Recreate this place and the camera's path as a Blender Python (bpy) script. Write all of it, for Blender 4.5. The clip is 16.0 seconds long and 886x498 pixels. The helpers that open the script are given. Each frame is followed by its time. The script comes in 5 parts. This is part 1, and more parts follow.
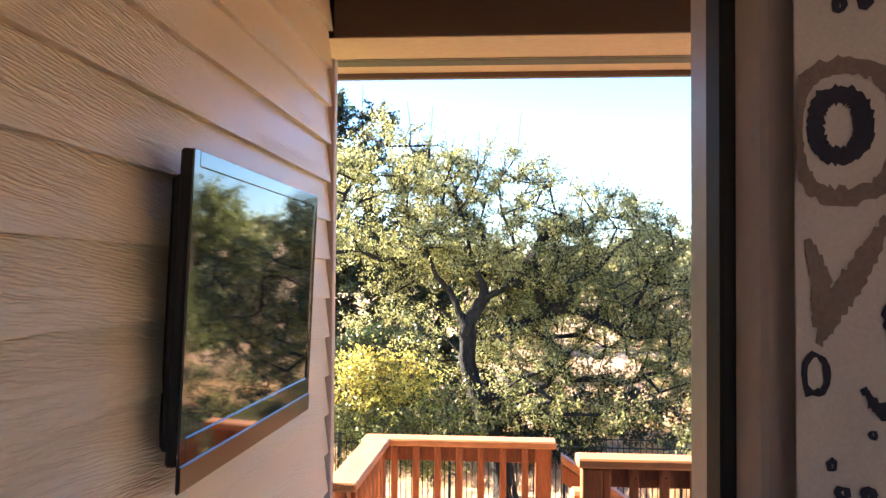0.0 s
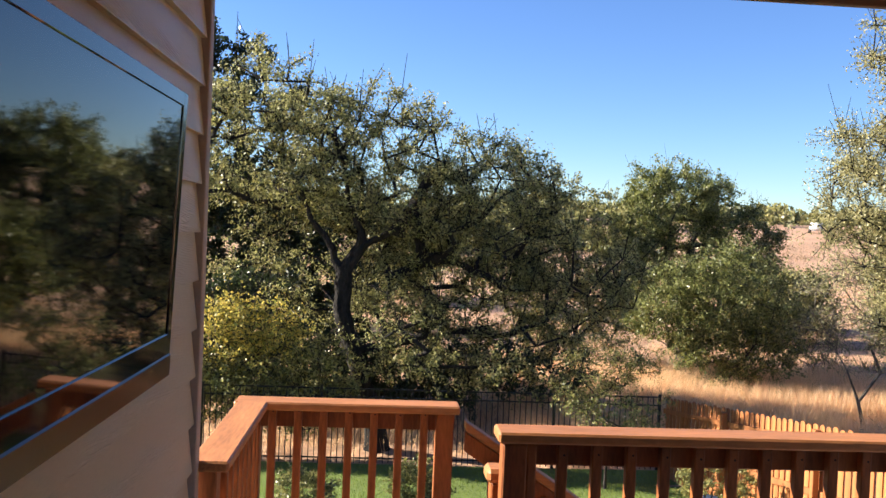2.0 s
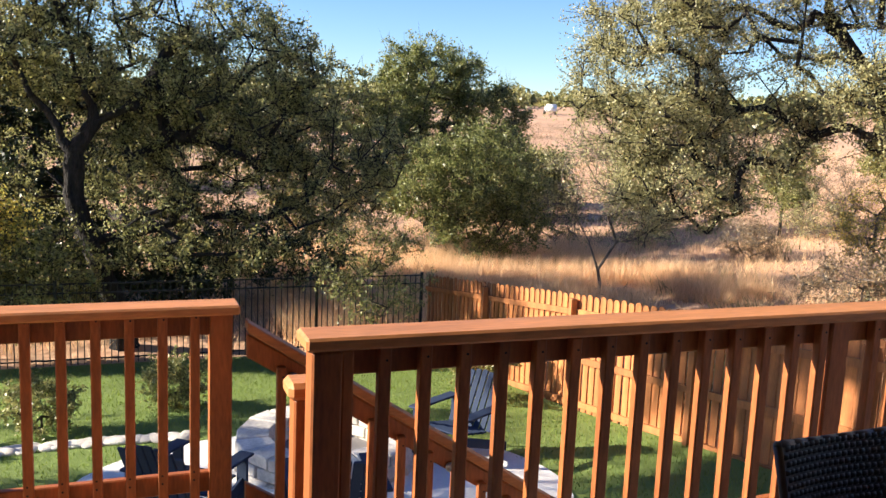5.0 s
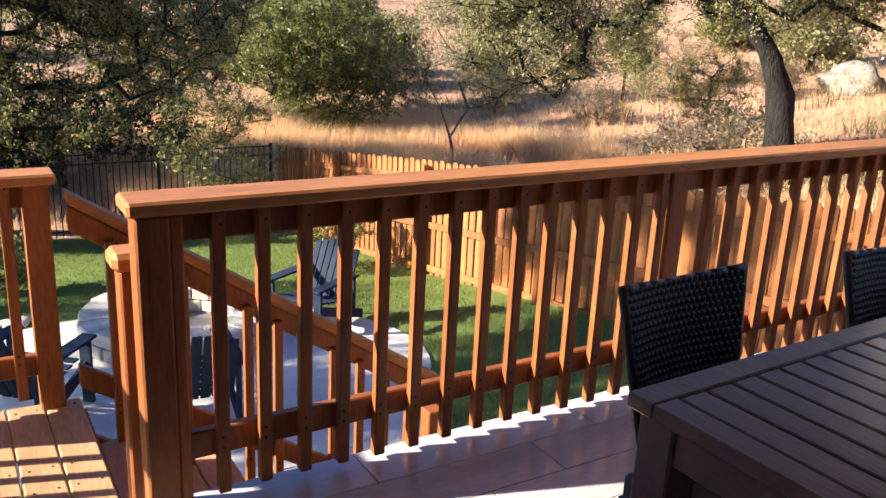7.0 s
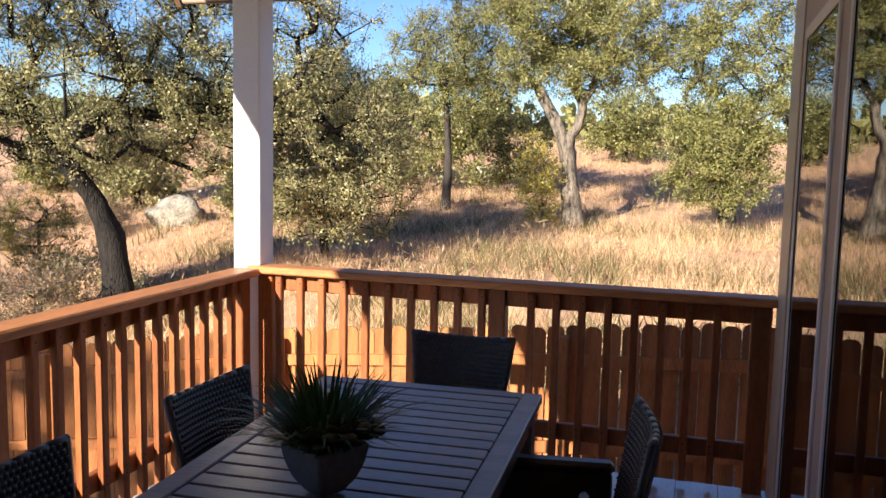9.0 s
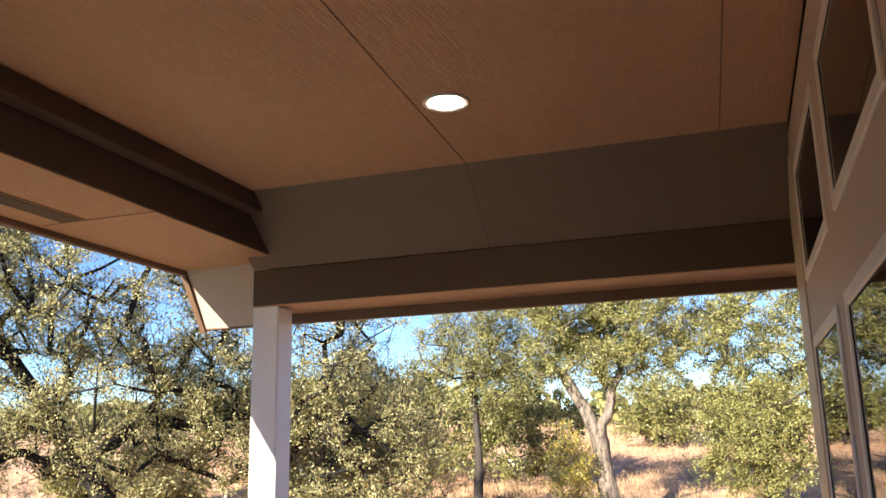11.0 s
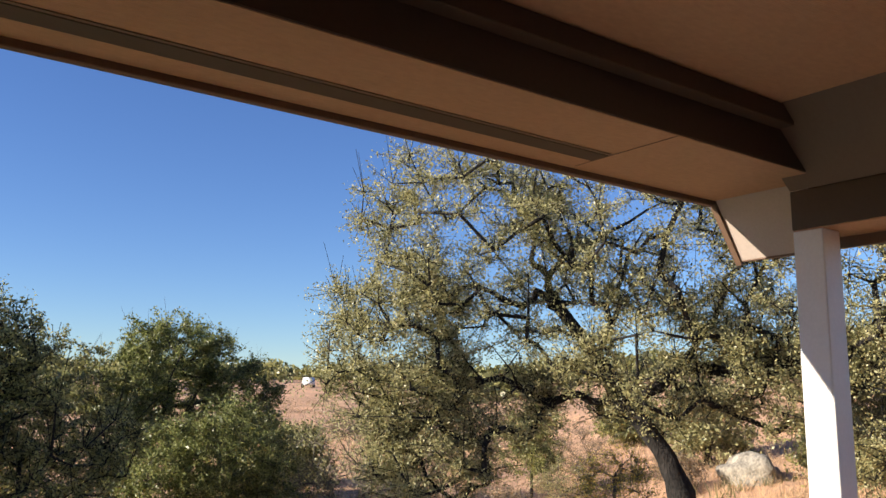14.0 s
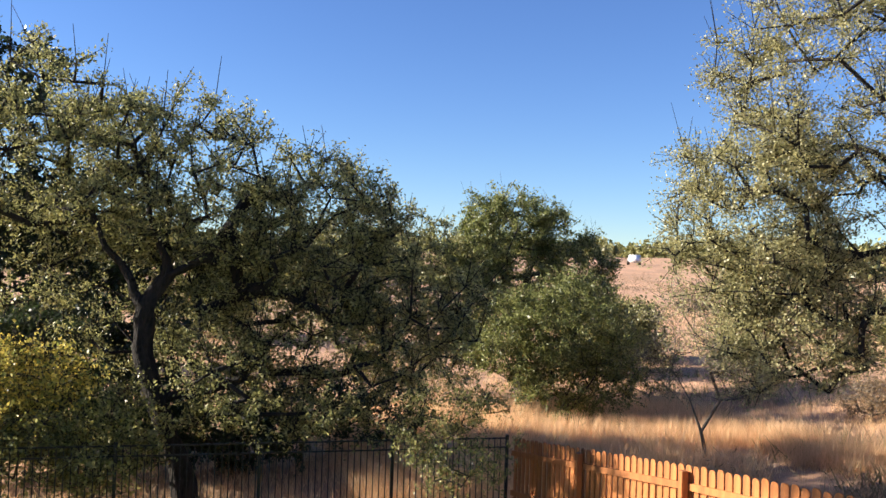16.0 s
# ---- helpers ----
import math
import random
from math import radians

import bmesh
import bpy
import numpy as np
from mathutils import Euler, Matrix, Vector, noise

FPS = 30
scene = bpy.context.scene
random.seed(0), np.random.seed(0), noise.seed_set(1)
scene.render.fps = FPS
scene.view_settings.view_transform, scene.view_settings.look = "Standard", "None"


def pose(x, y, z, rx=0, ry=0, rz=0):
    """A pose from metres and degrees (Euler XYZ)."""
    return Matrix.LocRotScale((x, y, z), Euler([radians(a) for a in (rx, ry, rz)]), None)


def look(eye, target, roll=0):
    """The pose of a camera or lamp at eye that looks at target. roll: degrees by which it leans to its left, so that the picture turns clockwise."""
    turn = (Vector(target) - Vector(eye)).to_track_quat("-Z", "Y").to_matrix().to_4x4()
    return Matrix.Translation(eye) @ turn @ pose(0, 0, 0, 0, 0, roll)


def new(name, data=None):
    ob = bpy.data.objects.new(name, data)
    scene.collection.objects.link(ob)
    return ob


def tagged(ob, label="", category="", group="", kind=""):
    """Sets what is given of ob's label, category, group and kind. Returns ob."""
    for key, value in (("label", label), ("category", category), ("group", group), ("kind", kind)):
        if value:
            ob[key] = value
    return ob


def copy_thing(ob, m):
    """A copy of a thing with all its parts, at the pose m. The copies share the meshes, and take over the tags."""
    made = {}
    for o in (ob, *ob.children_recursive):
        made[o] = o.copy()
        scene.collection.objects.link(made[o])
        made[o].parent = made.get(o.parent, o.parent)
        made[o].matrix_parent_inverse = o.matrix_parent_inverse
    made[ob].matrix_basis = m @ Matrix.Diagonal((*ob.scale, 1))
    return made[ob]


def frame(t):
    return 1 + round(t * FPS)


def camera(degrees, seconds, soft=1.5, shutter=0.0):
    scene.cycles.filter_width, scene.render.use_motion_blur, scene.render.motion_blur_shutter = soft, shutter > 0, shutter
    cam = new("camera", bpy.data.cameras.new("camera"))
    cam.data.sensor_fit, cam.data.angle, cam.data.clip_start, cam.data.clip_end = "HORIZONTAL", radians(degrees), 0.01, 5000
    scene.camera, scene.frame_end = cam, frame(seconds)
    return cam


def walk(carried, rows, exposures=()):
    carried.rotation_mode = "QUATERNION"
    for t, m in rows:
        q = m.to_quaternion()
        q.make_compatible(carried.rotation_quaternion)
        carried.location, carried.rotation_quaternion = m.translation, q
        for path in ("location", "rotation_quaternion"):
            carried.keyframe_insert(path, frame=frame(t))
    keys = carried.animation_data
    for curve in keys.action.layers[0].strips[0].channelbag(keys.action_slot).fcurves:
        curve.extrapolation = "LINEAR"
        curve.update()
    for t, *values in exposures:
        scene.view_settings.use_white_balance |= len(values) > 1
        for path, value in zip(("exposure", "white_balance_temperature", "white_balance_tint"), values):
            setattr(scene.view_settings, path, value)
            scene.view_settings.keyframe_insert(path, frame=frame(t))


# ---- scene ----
cam = camera(54.8, 16.0, soft=1.5)
PATH = [
    (0, (1.096, -0.173, 1.749), (0.935, 1.819, 1.808), 0.4),
    (0.5, (1.02, -0.122, 1.736), (0.928, 1.876, 1.7), 1.2),
    (1, (0.982, 0.042, 1.721), (0.937, 2.04, 1.657), 1.5),
    (1.5, (0.976, 0.285, 1.735), (0.991, 2.285, 1.683), 1.5),
    (2, (0.931, 0.512, 1.694), (1.073, 2.506, 1.643), 2.4),
    (2.5, (0.894, 0.712, 1.705), (1.25, 2.679, 1.666), 2.1),
    (3, (0.9, 0.918, 1.703), (1.382, 2.858, 1.674), 1.9),
    (3.5, (0.915, 1.082, 1.695), (1.477, 3.0, 1.641), 2.7),
    (3.7, (0.902, 1.113, 1.686), (1.527, 3.011, 1.621), 3.1),
    (5.8, (0.874, 1.363, 1.52), (1.587, 3.167, 1.034), 3.5),
    (6, (0.869, 1.386, 1.51), (1.577, 3.18, 0.983), 3.9),
    (6.5, (0.893, 1.342, 1.523), (1.648, 3.097, 0.931), 3.6),
    (7, (0.979, 1.361, 1.514), (1.977, 2.995, 0.937), 2.9),
    (7.5, (1.024, 1.286, 1.54), (2.412, 2.62, 0.998), 2.4),
    (8, (1.033, 1.283, 1.555), (2.739, 2.214, 1.084), 3.3),
    (8.5, (1.0, 1.25, 1.588), (2.845, 1.933, 1.231), 2.5),
    (9, (1.003, 1.239, 1.609), (2.906, 1.814, 1.389), 1.2),
    (9.5, (1.012, 1.23, 1.657), (2.945, 1.743, 1.608), 0.2),
    (10, (0.995, 1.208, 1.729), (2.924, 1.712, 1.876), -0.7),
    (10.2, (0.986, 1.209, 1.752), (2.908, 1.717, 1.97), -0.7),
    (12.3, (1.136, 1.093, 1.749), (2.804, 1.977, 2.408), -1.2),
    (12.5, (1.134, 1.102, 1.742), (2.78, 2.034, 2.393), -1.2),
    (13, (1.161, 1.126, 1.736), (2.722, 2.227, 2.329), -1.3),
    (13.5, (1.19, 1.179, 1.718), (2.582, 2.532, 2.2), -1.2),
    (14, (1.181, 1.317, 1.661), (2.351, 2.903, 2.005), 0.6),
    (14.5, (1.215, 1.615, 1.655), (2.233, 3.321, 1.886), 0.9),
    (15, (1.261, 1.983, 1.632), (2.09, 3.797, 1.773), 1.3),
    (15.5, (1.238, 2.171, 1.59), (1.869, 4.067, 1.666), 1.8),
    (16, (1.215, 2.3, 1.535), (1.74, 4.23, 1.581), 1.9),
]
walk(cam, [(t, look(eye, target, roll)) for t, eye, target, roll in PATH],
     exposures=[(0, 3.6), (0.5, 3.3), (1.0, 2.95), (1.5, 2.05), (2.0, 1.75), (2.5, 1.62), (6.0, 1.78), (8.0, 1.75), (9.0, 1.55), (10.2, 1.55), (12.3, 2.95), (13.0, 2.9), (13.5, 2.15), (13.8, 1.45), (14.1, 1.22), (15.0, 1.25), (15.5, 1.5), (16, 1.5)])

# ---- light ----
SUN = Vector((-3.2, 1.0, 1.5)).normalized()
world = bpy.data.worlds.new("sky")
scene.world = world
world.use_nodes = True
wn = world.node_tree.nodes
sky = wn.new("ShaderNodeTexSky")
sky.sky_type, sky.sun_disc = "NISHITA", False
sky.sun_elevation = math.asin(SUN.z)
sky.sun_rotation = math.atan2(SUN.x, SUN.y)
sky.air_density, sky.dust_density, sky.ozone_density = 1.0, 0.0, 6.0
deep = wn.new("ShaderNodeHueSaturation")
deep.inputs["Hue"].default_value, deep.inputs["Saturation"].default_value = 0.512, 1.06
world.node_tree.links.new(sky.outputs[0], deep.inputs["Color"])
world.node_tree.links.new(deep.outputs[0], wn["Background"].inputs[0])
wn["Background"].inputs[1].default_value = 0.066
sun = new("sun", bpy.data.lights.new("sun", "SUN"))
sun.data.energy, sun.data.angle, sun.data.color = 5.0, radians(0.6), (1.0, 0.9, 0.76)
sun.matrix_world = look(SUN * 60, (0, 0, 0))


# ---- materials ----
def material(name, color, rough=0.7, metal=0.0, vary=0.18, scale=3.0, stretch=(1, 1, 1), fine=40.0, bump=0.15, piece=0.0, island=0.0, tint=None, spec=0.4, bumpdist=0.004, grain=None):
    """Noise at two scales over a base colour, fine relief, and a shift of value from piece to piece."""
    m = bpy.data.materials.new(name)
    m.use_nodes = True
    n, l = m.node_tree.nodes, m.node_tree.links
    p = n["Principled BSDF"]
    p.inputs["Roughness"].default_value, p.inputs["Metallic"].default_value = rough, metal
    p.inputs["Specular IOR Level"].default_value = spec
    co, mp = n.new("ShaderNodeTexCoord"), n.new("ShaderNodeMapping")
    mp.inputs["Scale"].default_value = stretch
    l.new(co.outputs["Object"], mp.inputs[0])
    big, small = n.new("ShaderNodeTexNoise"), n.new("ShaderNodeTexNoise")
    big.inputs["Scale"].default_value, big.inputs["Detail"].default_value = scale, 4
    small.inputs["Scale"].default_value, small.inputs["Detail"].default_value = fine, 5
    l.new(mp.outputs[0], big.inputs[0]), l.new(mp.outputs[0], small.inputs[0])
    ramp = n.new("ShaderNodeMix")
    ramp.data_type = "RGBA"
    dark = tint or tuple(c * (1 - 2 * vary) for c in color)
    ramp.inputs["A"].default_value, ramp.inputs["B"].default_value = (*dark, 1), (*[min(1, c * (1 + vary)) for c in color], 1)
    mid = n.new("ShaderNodeMath")
    mid.operation = "MULTIPLY_ADD"
    mid.inputs[1].default_value = 0.55
    half = n.new("ShaderNodeMath")
    half.operation = "MULTIPLY"
    half.inputs[1].default_value = 0.45
    l.new(small.outputs[0], half.inputs[0])
    l.new(big.outputs[0], mid.inputs[0]), l.new(half.outputs[0], mid.inputs[2])
    st = n.new("ShaderNodeMapRange")
    st.inputs[1].default_value, st.inputs[2].default_value = 0.32, 0.68
    l.new(mid.outputs[0], st.inputs[0]), l.new(st.outputs[0], ramp.inputs["Factor"])
    out = ramp.outputs["Result"]
    if piece or island:
        hsv, mr = n.new("ShaderNodeHueSaturation"), n.new("ShaderNodeMapRange")
        amount = piece or island
        mr.inputs[3].default_value, mr.inputs[4].default_value = 1 - amount, 1 + amount
        if piece:
            l.new(n.new("ShaderNodeObjectInfo").outputs["Random"], mr.inputs[0])
        else:
            l.new(n.new("ShaderNodeNewGeometry").outputs["Random Per Island"], mr.inputs[0])
        l.new(mr.outputs[0], hsv.inputs["Value"]), l.new(out, hsv.inputs["Color"])
        out = hsv.outputs[0]
    l.new(out, p.inputs["Base Color"])
    if bump:
        b = n.new("ShaderNodeBump")
        b.inputs["Strength"].default_value, b.inputs["Distance"].default_value = bump, bumpdist
        height = small.outputs[0]
        if grain:
            # embossed wood grain: bands bent by noise, drawn out along the board
            gm, wv = n.new("ShaderNodeMapping"), n.new("ShaderNodeTexWave")
            gm.inputs["Scale"].default_value = grain
            l.new(co.outputs["Object"], gm.inputs[0]), l.new(gm.outputs[0], wv.inputs[0])
            wv.wave_type, wv.bands_direction = "BANDS", "DIAGONAL"
            wv.inputs["Scale"].default_value, wv.inputs["Distortion"].default_value = 6.0, 9.0
            wv.inputs["Detail"].default_value, wv.inputs["Detail Scale"].default_value = 2.5, 0.9
            patch, mul = n.new("ShaderNodeMapRange"), n.new("ShaderNodeMath")
            mul.operation = "MULTIPLY"
            patch.inputs[1].default_value, patch.inputs[2].default_value = 0.45, 0.62
            l.new(big.outputs[0], patch.inputs[0]), l.new(patch.outputs[0], mul.inputs[0]), l.new(wv.outputs[1], mul.inputs[1])
            height = mul.outputs[0]
        l.new(height, b.inputs["Height"]), l.new(b.outputs[0], p.inputs["Normal"])
    return m


def leaf_material(name, a, b, gloss=0.4):
    """Leaves: diffuse with light passing through, each leaf of its own hue between a and b."""
    m = bpy.data.materials.new(name)
    m.use_nodes = True
    n, l = m.node_tree.nodes, m.node_tree.links
    p = n["Principled BSDF"]
    geo, mix = n.new("ShaderNodeNewGeometry"), n.new("ShaderNodeMix")
    mix.data_type = "RGBA"
    mix.inputs["A"].default_value, mix.inputs["B"].default_value = (*a, 1), (*b, 1)
    l.new(geo.outputs["Random Per Island"], mix.inputs["Factor"])
    l.new(mix.outputs["Result"], p.inputs["Base Color"])
    p.inputs["Roughness"].default_value, p.inputs["Specular IOR Level"].default_value = gloss, 0.45
    tr, ms = n.new("ShaderNodeBsdfTranslucent"), n.new("ShaderNodeMixShader")
    l.new(mix.outputs["Result"], tr.inputs[0])
    ms.inputs[0].default_value = 0.42
    l.new(p.outputs[0], ms.inputs[1]), l.new(tr.outputs[0], ms.inputs[2])
    l.new(ms.outputs[0], n["Material Output"].inputs[0])
    return m


def glass_material(name, tint=(0.9, 0.95, 0.95)):
    m = bpy.data.materials.new(name)
    m.use_nodes = True
    n, l = m.node_tree.nodes, m.node_tree.links
    tr, gl, ms, fr = n.new("ShaderNodeBsdfTransparent"), n.new("ShaderNodeBsdfGlossy"), n.new("ShaderNodeMixShader"), n.new("ShaderNodeFresnel")
    tr.inputs[0].default_value, gl.inputs["Roughness"].default_value = (*tint, 1), 0.01
    fr.inputs[0].default_value = 3.4
    l.new(fr.outputs[0], ms.inputs[0]), l.new(tr.outputs[0], ms.inputs[1]), l.new(gl.outputs[0], ms.inputs[2])
    l.new(ms.outputs[0], n["Material Output"].inputs[0])
    return m


def glow_material(name, color, strength):
    m = bpy.data.materials.new(name)
    m.use_nodes = True
    p = m.node_tree.nodes["Principled BSDF"]
    p.inputs["Emission Color"].default_value, p.inputs["Emission Strength"].default_value = (*color, 1), strength
    return m


SIDING = material("painted_siding", (0.56, 0.478, 0.335), 0.4, vary=0.04, scale=1.6, stretch=(1, 0.6, 3), fine=55, bump=0.85, piece=0.03, bumpdist=0.003, grain=(1, 1.2, 12))
TRIM = material("painted_trim", (0.47, 0.38, 0.32), 0.55, vary=0.05, scale=2, fine=60, bump=0.08)
CEIL = material("painted_ceiling", (0.5, 0.295, 0.175), 0.55, vary=0.09, scale=1.1, stretch=(0.5, 1, 1), fine=45, bump=0.6, bumpdist=0.003, grain=(1.0, 9, 1))
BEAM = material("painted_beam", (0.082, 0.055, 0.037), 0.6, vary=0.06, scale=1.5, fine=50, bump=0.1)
# Slope panel: beige taken down so the paint itself carries the porch shade.
SLOPE = material("slope_paint_shaded", (0.165, 0.115, 0.082), 0.6, vary=0.05, scale=1.5, fine=50, bump=0.1)
FASCIA = material("brown_fascia", (0.16, 0.095, 0.06), 0.5, vary=0.1, scale=2, fine=50, bump=0.1)
WHITE = material("white_paint", (0.78, 0.76, 0.74), 0.5, vary=0.04, scale=2, fine=50, bump=0.06)
CEDAR = material("stained_cedar", (0.325, 0.1, 0.028), 0.5, vary=0.26, scale=2.2, stretch=(3, 3, 0.6), fine=28, bump=0.25, piece=0.16, spec=0.45)
CAPWOOD = material("stained_cedar_cap", (0.5, 0.205, 0.075), 0.5, vary=0.22, scale=2.2, stretch=(0.5, 3, 3), fine=28, bump=0.25, piece=0.1)
PLANK = material("stained_deck_plank", (0.6, 0.35, 0.185), 0.6, vary=0.2, scale=2.0, stretch=(4, 0.5, 1), fine=26, bump=0.3, piece=0.14)
PICKET = material("cedar_picket", (0.41, 0.15, 0.046), 0.7, vary=0.25, scale=1.8, stretch=(5, 5, 0.6), fine=24, bump=0.35, piece=0.2)
IRON = material("black_iron", (0.012, 0.012, 0.013), 0.45, vary=0.1, scale=8, fine=60, bump=0.05)
TILE = material("wood_look_tile", (0.66, 0.63, 0.645), 0.2, vary=0.13, scale=2.4, stretch=(0.7, 4, 1), fine=22, bump=0.12, piece=0.09, spec=0.75)
GROUT = material("grout", (0.2, 0.185, 0.175), 0.9, vary=0.12, scale=9, fine=60, bump=0.2)
STONE = material("limestone", (0.6, 0.55, 0.47), 0.85, vary=0.18, scale=5, fine=30, bump=0.5, piece=0.12, bumpdist=0.01)
FIELDSTONE = material("weathered_limestone", (0.3, 0.265, 0.21), 0.9, vary=0.4, scale=2.5, fine=12, bump=0.8, bumpdist=0.05)
CONCRETE = material("pale_concrete", (0.66, 0.64, 0.6), 0.85, vary=0.1, scale=2, fine=35, bump=0.25)
TABLEWOOD = material("dark_table_wood", (0.23, 0.165, 0.14), 0.3, vary=0.22, scale=3, stretch=(4, 0.6, 1), fine=30, bump=0.2, piece=0.15, spec=0.5)
WICKER = material("black_wicker", (0.042, 0.036, 0.035), 0.36, vary=0.2, scale=12, fine=60, bump=0.15, spec=0.6)
CUSHION = material("tan_seat", (0.25, 0.16, 0.09), 0.9, vary=0.1, scale=8, fine=120, bump=0.3)
POT = material("grey_pot", (0.17, 0.155, 0.145), 0.75, vary=0.15, scale=6, fine=40, bump=0.3)
BLADE = leaf_material("spiky_grass", (0.02, 0.05, 0.012), (0.06, 0.12, 0.03), 0.4)
SUCCULENT = material("succulent", (0.09, 0.085, 0.035), 0.5, vary=0.3, scale=12, fine=60, bump=0.1, island=0.3)
BLACK = material("black_plastic", (0.008, 0.008, 0.009), 0.28, vary=0.1, scale=6, fine=80, bump=0.03, spec=0.5)
SCREEN = material("tv_screen", (0.006, 0.006, 0.007), 0.03, vary=0.05, scale=3, fine=50, bump=0.0, spec=1.0)
BEZEL = material("tv_bezel", (0.01, 0.01, 0.011), 0.06, vary=0.1, scale=5, fine=60, bump=0.0, spec=1.0)
ALU = material("pale_aluminium_frame", (0.7, 0.66, 0.62), 0.4, 0.0, vary=0.05, scale=3, fine=50, bump=0.05)
RUBBER = material("black_seal", (0.006, 0.006, 0.007), 0.6, vary=0.1, scale=6, fine=60, bump=0.1)
PLASTER = material("room_plaster", (0.5, 0.46, 0.42), 0.9, vary=0.05, scale=2, fine=40, bump=0.1)
ROOMFLOOR = material("room_floor", (0.2, 0.13, 0.08), 0.5, vary=0.15, scale=2, fine=30, bump=0.1)
CLOTH = material("curtain_cloth", (0.5, 0.42, 0.35), 0.95, vary=0.08, scale=6, fine=250, bump=0.3, bumpdist=0.001)
CLOTHDARK = material("curtain_dye_dark", (0.03, 0.028, 0.04), 0.95, vary=0.2, scale=12, fine=250, bump=0.3, bumpdist=0.001)
CLOTHMID = material("curtain_dye_taupe", (0.2, 0.145, 0.115), 0.95, vary=0.15, scale=12, fine=250, bump=0.3, bumpdist=0.001)
SHINGLE = material("roof_shingle", (0.12, 0.1, 0.09), 0.9, vary=0.2, scale=6, fine=40, bump=0.4)
BLUEWOOD = material("blue_grey_plastic_wood", (0.022, 0.034, 0.065), 0.8, spec=0.2, vary=0.1, scale=4, fine=50, bump=0.1, piece=0.1)
LAWN = material("lawn_soil", (0.115, 0.165, 0.032), 0.95, vary=0.3, scale=1.2, fine=60, bump=0.8, bumpdist=0.02, tint=(0.11, 0.15, 0.035))
EARTH = material("dry_grass_earth", (0.48, 0.275, 0.165), 0.95, vary=0.2, scale=0.25, fine=3.0, bump=0.9, bumpdist=0.12, tint=(0.28, 0.18, 0.11))
STRAW = leaf_material("dry_straw", (0.6, 0.38, 0.2), (0.93, 0.67, 0.41), 0.7)
TURF = leaf_material("green_turf", (0.09, 0.15, 0.022), (0.25, 0.32, 0.055), 0.6)
SAGE = leaf_material("grey_sage", (0.14, 0.125, 0.05), (0.27, 0.23, 0.11), 0.6)
DARKBARK = material("dark_bark", (0.024, 0.02, 0.017), 0.95, vary=0.45, scale=5, stretch=(2, 2, 0.6), fine=16, bump=1.0, bumpdist=0.05)
BARK = material("grey_bark", (0.055, 0.045, 0.038), 0.95, vary=0.3, scale=5, stretch=(2, 2, 0.6), fine=18, bump=0.9, bumpdist=0.03)
PALEBARK = material("pale_bark", (0.2, 0.165, 0.13), 0.95, vary=0.55, scale=5, stretch=(2, 2, 0.6), fine=18, bump=0.9, bumpdist=0.03)
OAKLEAF = leaf_material("live_oak_leaf", (0.055, 0.065, 0.02), (0.46, 0.43, 0.165))
LIVELEAF = leaf_material("dark_oak_leaf", (0.045, 0.055, 0.018), (0.5, 0.475, 0.185), 0.45)
# The shade of neighbouring trees is painted into these dark leaf colours.
SHADELEAF = leaf_material("oak_leaf_painted_shade", (0.018, 0.03, 0.012), (0.055, 0.075, 0.028))
GREYLEAF = leaf_material("thin_oak_leaf", (0.2, 0.195, 0.085), (0.52, 0.475, 0.23))
ELMLEAF = leaf_material("dense_elm_leaf", (0.06, 0.08, 0.022), (0.32, 0.33, 0.11))
GREENLEAF = leaf_material("green_elm_leaf", (0.1, 0.115, 0.035), (0.43, 0.405, 0.15))
YELLOWLEAF = leaf_material("yellow_autumn_leaf", (0.2, 0.23, 0.06), (0.78, 0.6, 0.13))
BROWNLEAF = leaf_material("dry_twig_leaf", (0.2, 0.135, 0.075), (0.4, 0.29, 0.165))
GLASS = glass_material("window_glass")
CARPAINT = material("white_car_paint", (0.75, 0.75, 0.75), 0.2, vary=0.02, scale=2, fine=30, bump=0)
LAMPGLOW = glow_material("lamp_glow", (1.0, 0.8, 0.5), 14.0)
CHROME = material("galvanised_metal", (0.5, 0.5, 0.5), 0.35, 0.9, vary=0.1, scale=9, fine=60, bump=0.1)


# ---- helpers of this scene ----
def box(bm, x0, x1, y0, y1, z0, z1, bevel=0.0, m=None):
    """A box between two corners, with bevelled edges."""
    r = bmesh.ops.create_cube(bm, size=1.0)
    vs = r["verts"]
    for v in vs:
        v.co = Vector((x0 + (v.co.x + 0.5) * (x1 - x0), y0 + (v.co.y + 0.5) * (y1 - y0), z0 + (v.co.z + 0.5) * (z1 - z0)))
    if bevel:
        es = list({e for v in vs for e in v.link_edges})
        r = bmesh.ops.bevel(bm, geom=es, offset=bevel, segments=1, affect="EDGES", profile=0.5)
        vs = list({v for f in r["faces"] for v in f.verts} | {v for v in vs if v.is_valid})
    if m is not None:
        bmesh.ops.transform(bm, matrix=m, verts=vs)
    return vs


def bm_box(*a, **k):
    bm = bmesh.new()
    box(bm, *a, **k)
    return bm


def mesh_of(bm, name, mat, smooth=False):
    me = bpy.data.meshes.new(name)
    bm.normal_update()
    bm.to_mesh(me)
    bm.free()
    me.materials.append(mat)
    if smooth:
        me.polygons.foreach_set("use_smooth", [True] * len(me.polygons))
    return me


def part(name, bm, mat, parent, label="", smooth=False):
    ob = new(name, bm if isinstance(bm, bpy.types.Mesh) else mesh_of(bm, name, mat, smooth))
    ob.parent = parent
    if label:
        tagged(ob, label)
    return ob


def piece(name, me, parent, m):
    ob = new(name, me)
    ob.parent = parent
    ob.matrix_basis = m
    return ob


